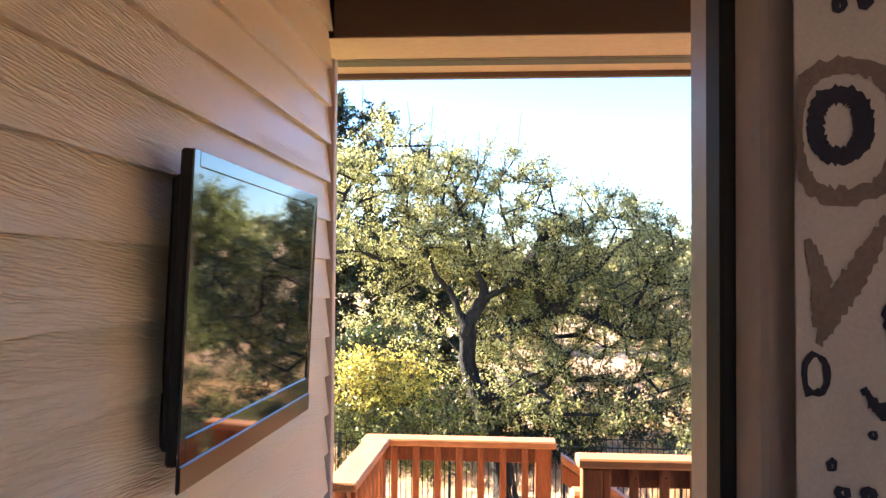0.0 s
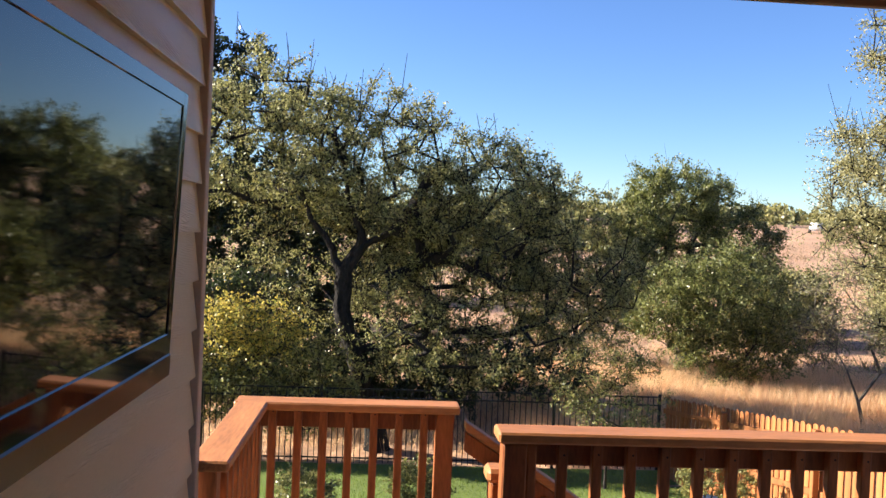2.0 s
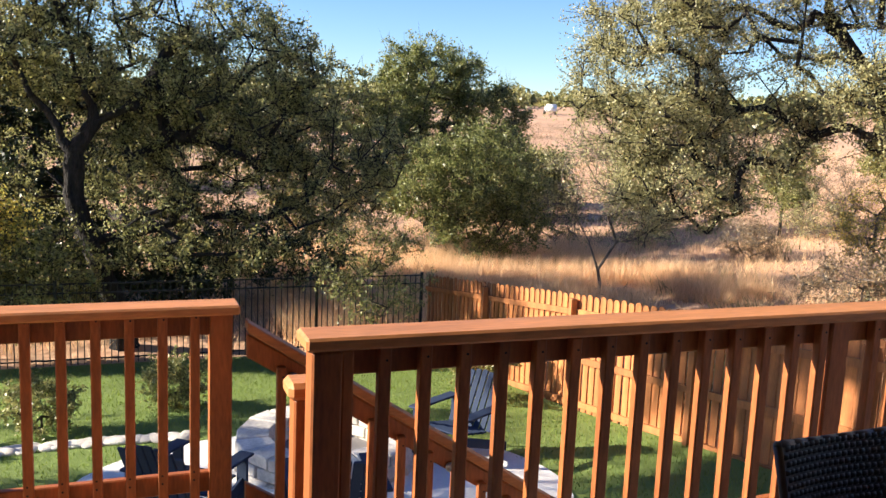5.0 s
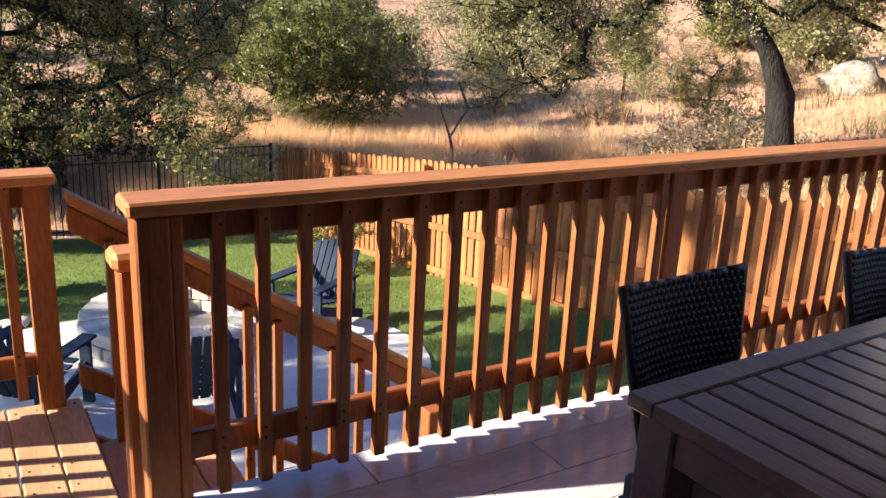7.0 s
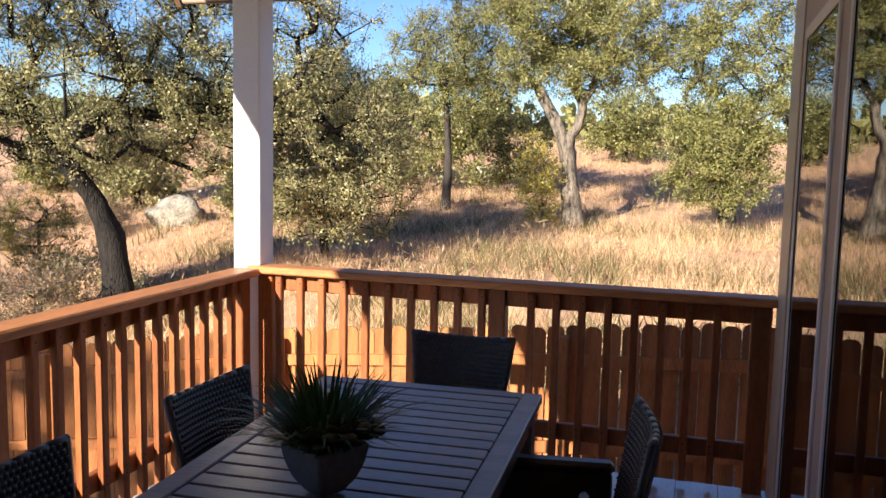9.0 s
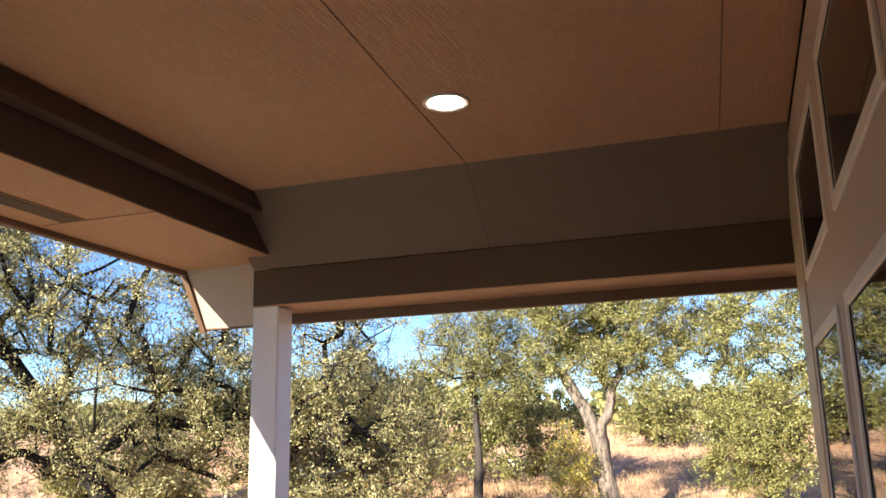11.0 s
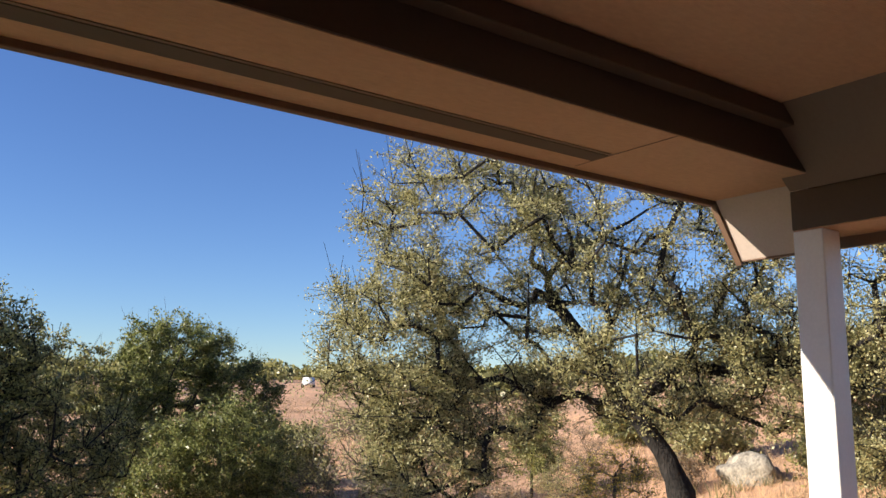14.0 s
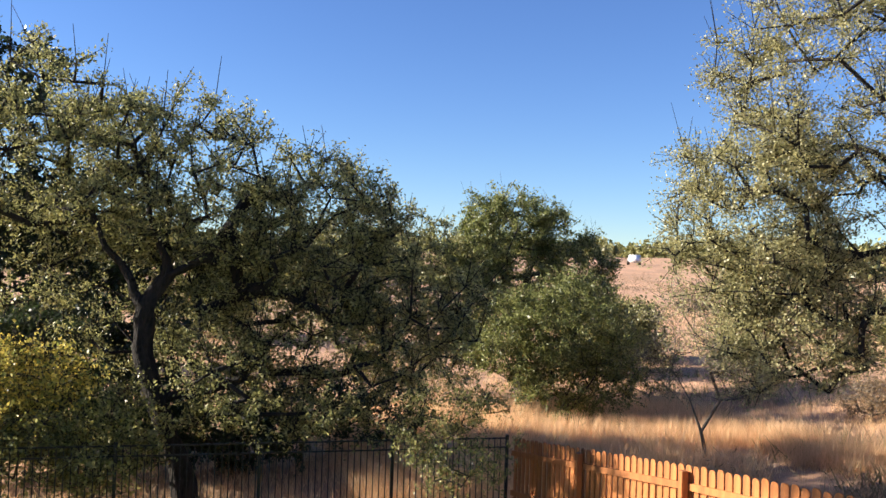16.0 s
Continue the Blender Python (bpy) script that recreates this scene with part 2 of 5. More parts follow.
def thing(name, label, category, group="", at=(0, 0, 0)):
    ob = new(name)
    ob.location = at
    return tagged(ob, label, category, group)


def structure(name, bm, mat, label):
    return tagged(new(name, mesh_of(bm, name, mat)), label, kind="structure")


def frame_of(name, label):
    """An empty piece of the setting that holds its pieces."""
    return tagged(new(name), label, kind="structure")


def fast_mesh(name, verts, faces, mat, smooth=False):
    """A mesh from numpy arrays of vertices and of faces with one number of corners."""
    verts, faces = np.asarray(verts, dtype=np.float32), np.asarray(faces, dtype=np.int32)
    k = faces.shape[1]
    me = bpy.data.meshes.new(name)
    me.vertices.add(len(verts))
    me.vertices.foreach_set("co", verts.ravel())
    me.loops.add(faces.size)
    me.loops.foreach_set("vertex_index", faces.ravel())
    me.polygons.add(len(faces))
    me.polygons.foreach_set("loop_start", np.arange(0, faces.size, k, dtype=np.int32))
    me.update(calc_edges=True)
    me.validate()
    me.materials.append(mat)
    if smooth:
        me.polygons.foreach_set("use_smooth", [True] * len(me.polygons))
    return me


def smooth01(a, b, v):
    t = min(1.0, max(0.0, (v - a) / (b - a)))
    return t * t * (3 - 2 * t)


def terrain(x, y):
    """The height of the land: a yard that falls away from the house, and a field that climbs to a far rise."""
    dx, dy = x - 1.0, y - 1.5
    d = math.hypot(dx, dy)
    ang = math.degrees(math.atan2(dx, dy))
    north = float(np.interp(d, [0, 3, 7, 9, 15, 25, 40, 70, 165, 400, 3000], [-1.4, -1.45, -2.0, -2.25, -2.85, -2.7, -2.1, -0.3, 4.8, 6, 8]))
    east = float(np.interp(d, [0, 7, 14, 25, 40, 60, 100, 400, 3000], [-1.3, -1.3, -0.85, -0.4, 1.3, 4.2, 7.6, 13, 14]))
    low = float(np.interp(d, [0, 7, 14, 25, 40, 55, 100, 400, 3000], [-1.3, -1.3, -0.85, -0.4, 1.0, 2.5, 3.0, 6, 9]))
    v = smooth01(62, 80, ang) if ang > -90 else 1.0
    east = east * (1 - v) + low * v
    w = smooth01(28, 78, ang) if ang > -90 else 1.0
    rough = 0.12 * noise.noise((x * 0.12, y * 0.12, 0)) * min(1, d / 20) * min(2.5, 1 + d / 60) if d > 15 else 0
    return north * (1 - w) + east * w + rough


# ---- ground ----
def build_ground():
    ring = np.concatenate([np.arange(0, 20, 1.0), np.geomspace(20, 2500, 60)])
    xs = np.concatenate([-ring[::-1], ring[1:]])
    vs = [(x, y, terrain(x, y)) for y in xs for x in xs]
    n = len(xs)
    fs = [(j * n + i, j * n + i + 1, (j + 1) * n + i + 1, (j + 1) * n + i) for j in range(n - 1) for i in range(n - 1)]
    ob = new("ground", fast_mesh("ground", vs, fs, EARTH, True))
    tagged(ob, "dry grassy earth rolling up to a far rise", kind="structure")
    return ob


def fence_x(y):
    return float(np.interp(y, [-6, 9, 16.6], [7.5, 7.45, 6.45]))


def build_lawn():
    vs, fs = [], []
    nx, ny = 36, 28
    for j in range(ny + 1):
        y = 3.5 + (16.55 - 3.5) * j / ny
        x1 = fence_x(y) - 0.05
        for i in range(nx + 1):
            x = -9 + (x1 + 9) * i / nx
            vs.append((x, y, terrain(x, y) + 0.03))
    for j in range(ny):
        for i in range(nx):
            a = j * (nx + 1) + i
            fs.append((a, a + 1, a + nx + 2, a + nx + 1))
    tagged(new("lawn", fast_mesh("lawn", vs, fs, LAWN, True)), "mown green lawn inside the fences", kind="structure")


def blades(name, label, spots, mat, height, width, lean, category):
    """Many grass blades, one triangle each, at the given spots."""
    rng = np.random.default_rng(len(spots))
    n = len(spots)
    base = np.array(spots)
    h = height * rng.uniform(0.45, 1.15, n)
    a = rng.uniform(0, 6.283, n)
    side = np.stack([np.cos(a), np.sin(a), np.zeros(n)], 1) * (width * rng.uniform(0.6, 1.3, n))[:, None]
    tip = base + np.stack([rng.normal(0, lean, n) * h, rng.normal(0, lean, n) * h, h], 1)
    vs = np.stack([base - side, base + side, tip], 1).reshape(-1, 3)
    fs = np.arange(n * 3).reshape(-1, 3)
    ob = new(name, fast_mesh(name, vs, fs, mat))
    return tagged(ob, label, category, kind="stuff")


ground = build_ground()
build_lawn()


# ---- house, porch ----
Y0, YW, YF = 0.67, 0.87, 3.65          # inner and outer face of the window wall, front edge of the porch
XL, XR = 0.285, 5.29                    # face of the siding wall, side edge of the porch
XD = 1.315                              # door jamb
CEILZ, SOFZ, COLZ = 3.098, 2.82, 2.545

# porch slab under the tiles
structure("porch_slab", bm_box(XL, XR + 0.06, YW - 0.2, YF + 0.05, -1.5, -0.012), STONE, "pale masonry base of the raised porch")
structure("landing_base", bm_box(XL - 4, XL - 0.01, 3.0, YF - 0.05, -2.2, 0.0), STONE, "masonry base of the house")

# siding wall with lap boards
wall_w = structure("wall_west", bm_box(-4.0, XL - 0.03, -4.0, YF - 0.02, 0.0, 3.4), TRIM, "house wall behind the lap siding")


def lap_board(y0, y1, height, t=0.03):
    """One lap board, thicker at its foot, in the plane x = 0, facing +x."""
    bm = bmesh.new()
    pts = [(-0.006, 0), (t, 0), (t, 0.006), (0.006, height + 0.02), (-0.006, height + 0.02)]
    a = [bm.verts.new((x, y0, z)) for x, z in pts]
    b = [bm.verts.new((x, y1, z)) for x, z in pts]
    for i in range(5):
        j = (i + 1) % 5
        bm.faces.new((a[i], b[i], b[j], a[j]))
    bm.faces.new(a[::-1]), bm.faces.new(b)
    bmesh.ops.recalc_face_normals(bm, faces=bm.faces)
    return bm


EXPO = 0.172
me = mesh_of(lap_board(YW - 0.1, YF - 0.045, EXPO), "lap_board", SIDING)
for k in range(18):
    piece("lap_board", me, wall_w, pose(XL - 0.03, 0, 2.50 + 3 * EXPO - k * EXPO))
structure("corner_trim", bm_box(XL - 0.1, XL + 0.012, YF - 0.045, YF + 0.015, -0.3, 2.72, 0.004), TRIM, "beige corner board closing the lap siding")
structure("corner_trim_side", bm_box(XL - 0.16, XL - 0.101, YF - 0.02, YF + 0.012, -0.3, 2.72, 0.004), TRIM, "beige corner board on the outer side")

# window wall: posts, sill and head around real openings
OPEN = [(1.48, 2.44), (2.65, 3.61), (3.82, 4.78)]
bm = bmesh.new()
xs = [XD + 0.04] + [v for o in OPEN for v in o] + [XR + 0.02]
for a, b in zip(xs[0::2], xs[1::2]):
    box(bm, a, b, Y0, YW, 0, 3.06)
for a, b in OPEN:
    box(bm, a, b, Y0, YW, 2.14, 2.37)
    box(bm, a, b, Y0, YW, 2.86, 3.06)
    box(bm, a, b, Y0, YW, 0, 0.12)
box(bm, XL - 0.03, XD + 0.04, Y0, YW, 2.5, 3.06)
wall_s = structure("wall_south", bm, TRIM, "beige house wall with tall windows on the porch")
bm = lap_board(0, 0.40, EXPO, 0.007)
me = mesh_of(bm, "short_lap_board", SIDING)
for k in range(17):
    piece("short_lap_board", me, wall_s, pose(XR - 0.01, YW, 2.78 - k * EXPO, 0, 0, 90))


def window(n, x0, x1, z0, z1):
    ob = tagged(new("window_%d" % n), "pale framed fixed window with clear reflecting glass", kind="structure")
    w = 0.045
    bm = bmesh.new()
    box(bm, x0, x0 + w, Y0 + 0.04, YW + 0.009, z0, z1, 0.005)
    box(bm, x1 - w, x1, Y0 + 0.04, YW + 0.009, z0, z1, 0.005)
    box(bm, x0 + w, x1 - w, Y0 + 0.04, YW + 0.009, z0, z0 + w, 0.005)
    box(bm, x0 + w, x1 - w, Y0 + 0.04, YW + 0.009, z1 - w, z1, 0.005)
    part("window_frame", bm, ALU, ob)
    bm = bmesh.new()
    for a, b, c, d in ((x0 + w, x0 + w + 0.005, z0 + w, z1 - w), (x1 - w - 0.005, x1 - w, z0 + w, z1 - w), (x0 + w, x1 - w, z1 - w - 0.005, z1 - w)):
        box(bm, a, b, YW - 0.03, YW + 0.004, c, d)
    part("seal", bm, RUBBER, ob)
    p = part("pane", bm_box(x0 + w, x1 - w, YW - 0.004, YW + 0.002, z0 + w, z1 - w), GLASS, ob)
    p.visible_shadow = False


for n, (a, b) in enumerate(OPEN):
    window(2 * n + 1, a, b, 0.12, 2.14)
    window(2 * n + 2, a, b, 2.37, 2.86)

# open doorway: jamb with seal and casing
jamb = tagged(new("door_1"), "open doorway with a pale metal jamb and black seal", kind="structure")
part("jamb", bm_box(XD, XD + 0.04, YW - 0.06, YW + 0.03, 0, 2.44, 0.004), ALU, jamb)
part("seal", bm_box(XD - 0.002, XD + 0.04, YW - 0.13, YW - 0.061, 0, 2.44, 0.004), RUBBER, jamb)
part("casing", bm_box(XD + 0.012, XD + 0.05, Y0 - 0.03, YW - 0.131, 0, 2.44, 0.006), TRIM, jamb)
part("head", bm_box(XL, XD, YW - 0.1, YW + 0.03, 2.44, 2.5, 0.004), ALU, jamb)
part("threshold", bm_box(XL, XD, Y0, YW + 0.03, -0.01, 0.025, 0.006), ALU, jamb)
# room behind the glass
structure("room_floor", bm_box(-1.5, XR, -4.2, Y0, -0.1, 0.0), ROOMFLOOR, "dark wooden floor of the room")
structure("room_ceiling", bm_box(-1.5, XR, -4.2, Y0 - 0.001, 2.9, 3.0), PLASTER, "plain ceiling of the room")
# Back wall out of view; its opening is added to light room and curtain.
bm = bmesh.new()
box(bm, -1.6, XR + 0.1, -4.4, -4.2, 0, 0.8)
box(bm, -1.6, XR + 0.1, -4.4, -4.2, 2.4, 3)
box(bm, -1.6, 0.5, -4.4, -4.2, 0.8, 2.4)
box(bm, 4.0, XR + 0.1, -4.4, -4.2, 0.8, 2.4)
structure("wall_room_back", bm, PLASTER, "unseen back wall of the room, opened wide to let daylight in")
structure("wall_room_west", bm_box(XL - 0.02, XL - 0.01 + 0.004, -4.2, Y0, 0, 2.9), PLASTER, "plain side wall of the room")
structure("wall_room_east", bm_box(XR - 0.1, XR + 0.02, -4.2, Y0 - 0.001, 0, 2.9), PLASTER, "plain end wall of the room")

# roof, ceiling, beams, soffits
bm = bmesh.new()
box(bm, XL, 4.865, YW, YF - 0.08, CEILZ, CEILZ + 0.05)
ceiling = structure("ceiling", bm, CEIL, "tan grained panel ceiling of the porch")
bm = bmesh.new()
v = [bm.verts.new(c) for c in ((4.865, YW, CEILZ), (4.865, 3.768, CEILZ), (5.265, 3.768, 2.755), (5.265, YW, 2.755), (4.905, YW, CEILZ + 0.04), (4.905, 3.768, CEILZ + 0.04), (5.305, 3.768, 2.795), (5.305, YW, 2.795))]
for f in ((0, 1, 2, 3), (7, 6, 5, 4), (0, 4, 5, 1), (3, 2, 6, 7), (1, 5, 6, 2), (0, 3, 7, 4)):
    bm.faces.new([v[i] for i in f])
bmesh.ops.recalc_face_normals(bm, faces=bm.faces)
structure("ceiling_slope", bm, SLOPE, "sloping beige panel between ceiling and side beam, shade put into its paint")
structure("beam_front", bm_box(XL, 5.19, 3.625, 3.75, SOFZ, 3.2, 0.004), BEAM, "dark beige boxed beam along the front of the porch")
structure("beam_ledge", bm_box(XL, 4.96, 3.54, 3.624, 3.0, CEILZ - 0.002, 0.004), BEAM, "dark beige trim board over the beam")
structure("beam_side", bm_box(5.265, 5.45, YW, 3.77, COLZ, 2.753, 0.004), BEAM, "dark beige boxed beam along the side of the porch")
structure("soffit_front", bm_box(-4.5, 5.36, 3.63, 4.305, SOFZ - 0.004, SOFZ - 0.0005), CEIL, "tan front soffit with a vent strip")
structure("vent_strip", bm_box(-4.5, 4.16, 4.03, 4.14, SOFZ - 0.01, SOFZ - 0.005, 0.002), BEAM, "brown vent strip in the soffit")
structure("trim_vent_edge", bm_box(-4.5, 4.16, 4.005, 4.026, SOFZ - 0.008, SOFZ - 0.005), FASCIA, "dark edge beside the vent strip")
structure("fascia_front", bm_box(-4.5, 5.358, 4.306, 4.345, SOFZ - 0.035, SOFZ + 0.14, 0.004), FASCIA, "brown front fascia board")
structure("soffit_side", bm_box(5.267, 5.60, -4, 3.76, COLZ - 0.006, COLZ - 0.001), CEIL, "tan side soffit")
structure("fascia_side", bm_box(5.601, 5.64, -4, 4.309, COLZ - 0.065, COLZ + 0.14, 0.004), FASCIA, "brown side fascia board")
bm = bmesh.new()
v = [bm.verts.new(c) for c in ((5.36, 3.77, SOFZ + 0.03), (5.36, 4.31, SOFZ + 0.03), (5.60, 4.31, COLZ - 0.055), (5.60, 3.77, COLZ - 0.055),
                               (5.40, 3.77, SOFZ + 0.06), (5.40, 4.31, SOFZ + 0.06), (5.60, 4.31, COLZ + 0.02), (5.60, 3.77, COLZ + 0.02))]
for f in ((0, 1, 2, 3), (7, 6, 5, 4), (0, 4, 5, 1), (3, 2, 6, 7), (1, 5, 6, 2), (0, 3, 7, 4)):
    bm.faces.new([v[i] for i in f])
bmesh.ops.recalc_face_normals(bm, faces=bm.faces)
structure("eave_return", bm, TRIM, "beige sloping return where the two eaves meet")
bm = bmesh.new()
v = [bm.verts.new((x, y, z)) for y in (4.311, 4.347) for x, z in ((5.36, SOFZ - 0.012), (5.605, COLZ - 0.085), (5.64, COLZ - 0.06), (5.64, COLZ + 0.14), (5.36, SOFZ + 0.14))]
for f in ((0, 1, 2, 3, 4), (9, 8, 7, 6, 5), (0, 5, 6, 1), (1, 6, 7, 2), (2, 7, 8, 3), (3, 8, 9, 4), (4, 9, 5, 0)):
    bm.faces.new([v[i] for i in f])
bmesh.ops.recalc_face_normals(bm, faces=bm.faces)
structure("fascia_return", bm, FASCIA, "brown board closing the eave return")
bm = bmesh.new()
v = [bm.verts.new(c) for c in ((-4.6, 4.35, SOFZ + 0.13), (5.40, 4.35, SOFZ + 0.13), (5.74, 4.35, COLZ + 0.13), (5.74, -4.5, COLZ + 0.13), (3.2, -0.5, 4.3), (-4.6, -0.5, 4.7), (-4.6, -4.5, 2.9))]
for f in ((0, 1, 4, 5), (1, 2, 3, 4), (4, 3, 6, 5)):
    bm.faces.new([v[i] for i in f])
bmesh.ops.recalc_face_normals(bm, faces=bm.faces)
bmesh.ops.solidify(bm, geom=bm.faces[:], thickness=0.05)
structure("roof", bm, SHINGLE, "dark shingled hip roof over house and porch")

# ceiling joints as recessed dark battens
structure("trim_ceiling_joint", bm_box(XL - 4.86, 0, -0.003, 0.003, CEILZ - 0.002, CEILZ + 0.002, m=pose(4.862, 2.346, 0, 0, 0, 2.0)), FASCIA, "thin dark joint between ceiling panels")
bm = bmesh.new()
v = [bm.verts.new(c) for c in ((4.865, 2.344, CEILZ - 0.003), (4.865, 2.348, CEILZ - 0.003), (5.263, 2.348, 2.753), (5.263, 2.344, 2.753))]
bm.faces.new(v)
bmesh.ops.solidify(bm, geom=bm.faces[:], thickness=0.003)
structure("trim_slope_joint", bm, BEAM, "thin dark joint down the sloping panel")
structure("trim_ceiling_joint_across", bm_box(2.52, 2.526, 2.35, 3.54, CEILZ - 0.002, CEILZ + 0.002), FASCIA, "thin dark joint across the ceiling panels")
structure("trim_soffit_joint", bm_box(4.17, 4.176, 3.632, 4.26, SOFZ - 0.0065, SOFZ - 0.0045), FASCIA, "thin dark joint across the soffit")
structure("trim_ceiling_joint_back", bm_box(XL - 4.86, 0, -0.003, 0.003, CEILZ - 0.002, CEILZ + 0.002, m=pose(4.862, 1.155, 0, 0, 0, 2.0)), FASCIA, "thin dark joint between ceiling panels")


def recessed_lamp(x, y):
    ob = thing("recessed_lamp", "lit round recessed lamp with a pale ring in the ceiling", "ceiling lamp", at=(x, y, CEILZ))
    bm = bmesh.new()
    n = 32
    prof = [(0.095, 0.0), (0.097, -0.006), (0.092, -0.01), (0.076, -0.006), (0.071, -0.001)]
    rings = [[bm.verts.new((r * math.cos(6.2832 * i / n), r * math.sin(6.2832 * i / n), z)) for i in range(n)] for r, z in prof]
    for a, b in zip(rings, rings[1:]):
        for i in range(n):
            bm.faces.new((a[i], a[(i + 1) % n], b[(i + 1) % n], b[i]))
    part("ring", bm, WHITE, ob, "pale metal ring", True)
    bm = bmesh.new()
    bmesh.ops.create_cone(bm, cap_ends=True, segments=32, radius1=0.064, radius2=0.07, depth=0.006, matrix=pose(0, 0, -0.005))
    part("diffuser", bm, LAMPGLOW, ob, "glowing warm diffuser")


recessed_lamp(4.10, 2.187)

# column on the corner
col = thing("porch_column", "white painted square porch column on the corner", "column", at=(5.268, 3.603, 0))
part("shaft", bm_box(0, 0.165, 0, 0.165, 0.0, COLZ - 0.007, 0.006), WHITE, col)


# ---- railings ----
def lumber(x0, x1, y0, y1, z0, z1, mat=None, bevel=0.006):
    return mesh_of(bm_box(x0, x1, y0, y1, z0, z1, bevel), "lumber", mat or CEDAR)


def baluster_mesh():
    """A square baluster with sunk dark screw heads on its inner face."""
    bm = bmesh.new()
    box(bm, -0.019, 0.019, -0.019, 0.019, 0, 0.885, 0.004)
    for z in (0.845, 0.155, 0.19):
        r = bmesh.ops.create_cone(bm, cap_ends=True, segments=6, radius1=0.0045, radius2=0.0045, depth=0.002, matrix=pose(0.004 * (1 if z > 0.5 else -1), -0.0192, z, 90))
        for f in {f for v in r["verts"] for f in v.link_faces}:
            f.material_index = 1
    me = mesh_of(bm, "baluster", CEDAR)
    me.materials.append(RUBBER)
    return me


BALUSTER = baluster_mesh()


def railing(name, label, a, b, z, inner, posts, first=0.12, spacing=0.13, low=0.02):
    """A straight rail from a to b with its floor at z: a flat cap, two rails on edge, square balusters on the inner side and posts."""
    a, b = Vector(a), Vector(b)
    run = (b - a).length
    ang = math.degrees(math.atan2(b.y - a.y, b.x - a.x))
    ob = tagged(new(name), label, "railing", "deck railings")
    ob.matrix_basis = pose(a.x, a.y, z, 0, 0, ang)
    s = inner
    part("cap", bm_box(-0.06, run + 0.02, -0.075, 0.075, 0.915, 0.956, 0.008), CAPWOOD, ob, "flat weathered cap board")
    part("top_rail", bm_box(0, run, -0.018 - s * 0.02, 0.018 - s * 0.02, 0.82, 0.914, 0.005), CEDAR, ob)
    part("bottom_rail", bm_box(0, run, -0.018 - s * 0.02, 0.018 - s * 0.02, 0.14, 0.228, 0.005), CEDAR, ob)
    for x in posts:
        part("post", lumber(x - 0.045, x + 0.045, -0.045 - s * 0.02, 0.045 - s * 0.02, -0.12, 0.914), None, ob)
    for i in range(int((run - first) / spacing) + 1):
        x = first + i * spacing
        if min([abs(x - p) for p in posts] or [1]) > 0.075:
            bal = piece("baluster", BALUSTER, ob, pose(x, s * 0.0185 + 0.0, low + 0.005 * math.sin(i * 7.3)))
    return ob


railing("front_railing", "stained cedar railing along the front of the porch", (1.442, YF), (5.21, YF), 0, -1, (1.968, 3.718), 0.187, low=0.025)
railing("side_railing", "stained cedar railing along the side of the porch", (XR, YF - 0.05), (XR, YW + 0.02), 0.012, -1, (0.03, 1.37, 2.66), 0.12)
LZ = -0.15
railing("landing_railing", "stained cedar railing across the stair landing", (0.30, 4.78), (1.33, 4.78), LZ, -1, (0.02, 0.98), 0.125, 0.125, 0.06)
railing("landing_side_railing", "stained cedar railing along the open side of the landing", (0.33, YF + 0.06), (0.33, 4.70), LZ, -1, (0.03,), 0.16, 0.125, 0.06)
gp = thing("gate_post", "doubled cedar newel post at the stair opening", "post", at=(1.40, YF, 0))
part("newel", lumber(0.0, 0.09, -0.07, 0.02, -0.15, 0.913), None, gp)
part("facing", lumber(0.091, 0.128, -0.055, 0.035, -0.15, 0.913), None, gp)

# landing boards and stairs
landing = thing("stair_landing", "stained wooden landing one step below the porch", "deck", at=(0, 0, LZ))
part("joist", bm_box(0.28, 1.40, YF + 0.06, YF + 0.10, -0.2, -0.036), CEDAR, landing)
part("joist", bm_box(0.28, 1.40, 4.74, 4.78, -0.2, -0.036), CEDAR, landing)
bm = bm_box(0, 0.132, YF + 0.055, 4.82, -0.035, 0.0, 0.005)
for sy in (YF + 0.085, YF + 0.5, 4.3, 4.765):
    for sx in (0.028, 0.104):
        r = bmesh.ops.create_cone(bm, cap_ends=True, segments=7, radius1=0.0045, radius2=0.0045, depth=0.002, matrix=pose(sx, sy + 0.004 * (sx > 0.1), 0.0004))
        for f in {f for v in r["verts"] for f in v.link_faces}:
            f.material_index = 1
board = mesh_of(bm, "plank", PLANK)
board.materials.append(RUBBER)
for i in range(8):
    piece("plank", board, landing, pose(0.285 + i * 0.138, 0, 0))
for x, y in ((0.36, 4.72), (1.33, 4.72)):
    part("support_post", lumber(x - 0.045, x + 0.045, y - 0.045, y + 0.045, -2.1, -0.21), None, landing)

stairs = thing("stairs", "stained wooden stairs going down from the landing to the yard", "stairs")
RISE, GO, SX = 0.178, 0.272, 1.40
N = 7
for k in range(N):
    z, x = LZ - RISE * (k + 1), SX + GO * k
    part("tread", bm_box(x - 0.0, x + 0.135, YF + 0.08, 4.74, z - 0.035, z, 0.005), PLANK, stairs)
    part("tread", bm_box(x + 0.14, x + GO + 0.02, YF + 0.08, 4.74, z - 0.035, z, 0.005), PLANK, stairs)
    part("riser", bm_box(x - 0.02, x - 0.001, YF + 0.09, 4.73, z - 0.0, z + RISE - 0.036, 0.002), CEDAR, stairs)


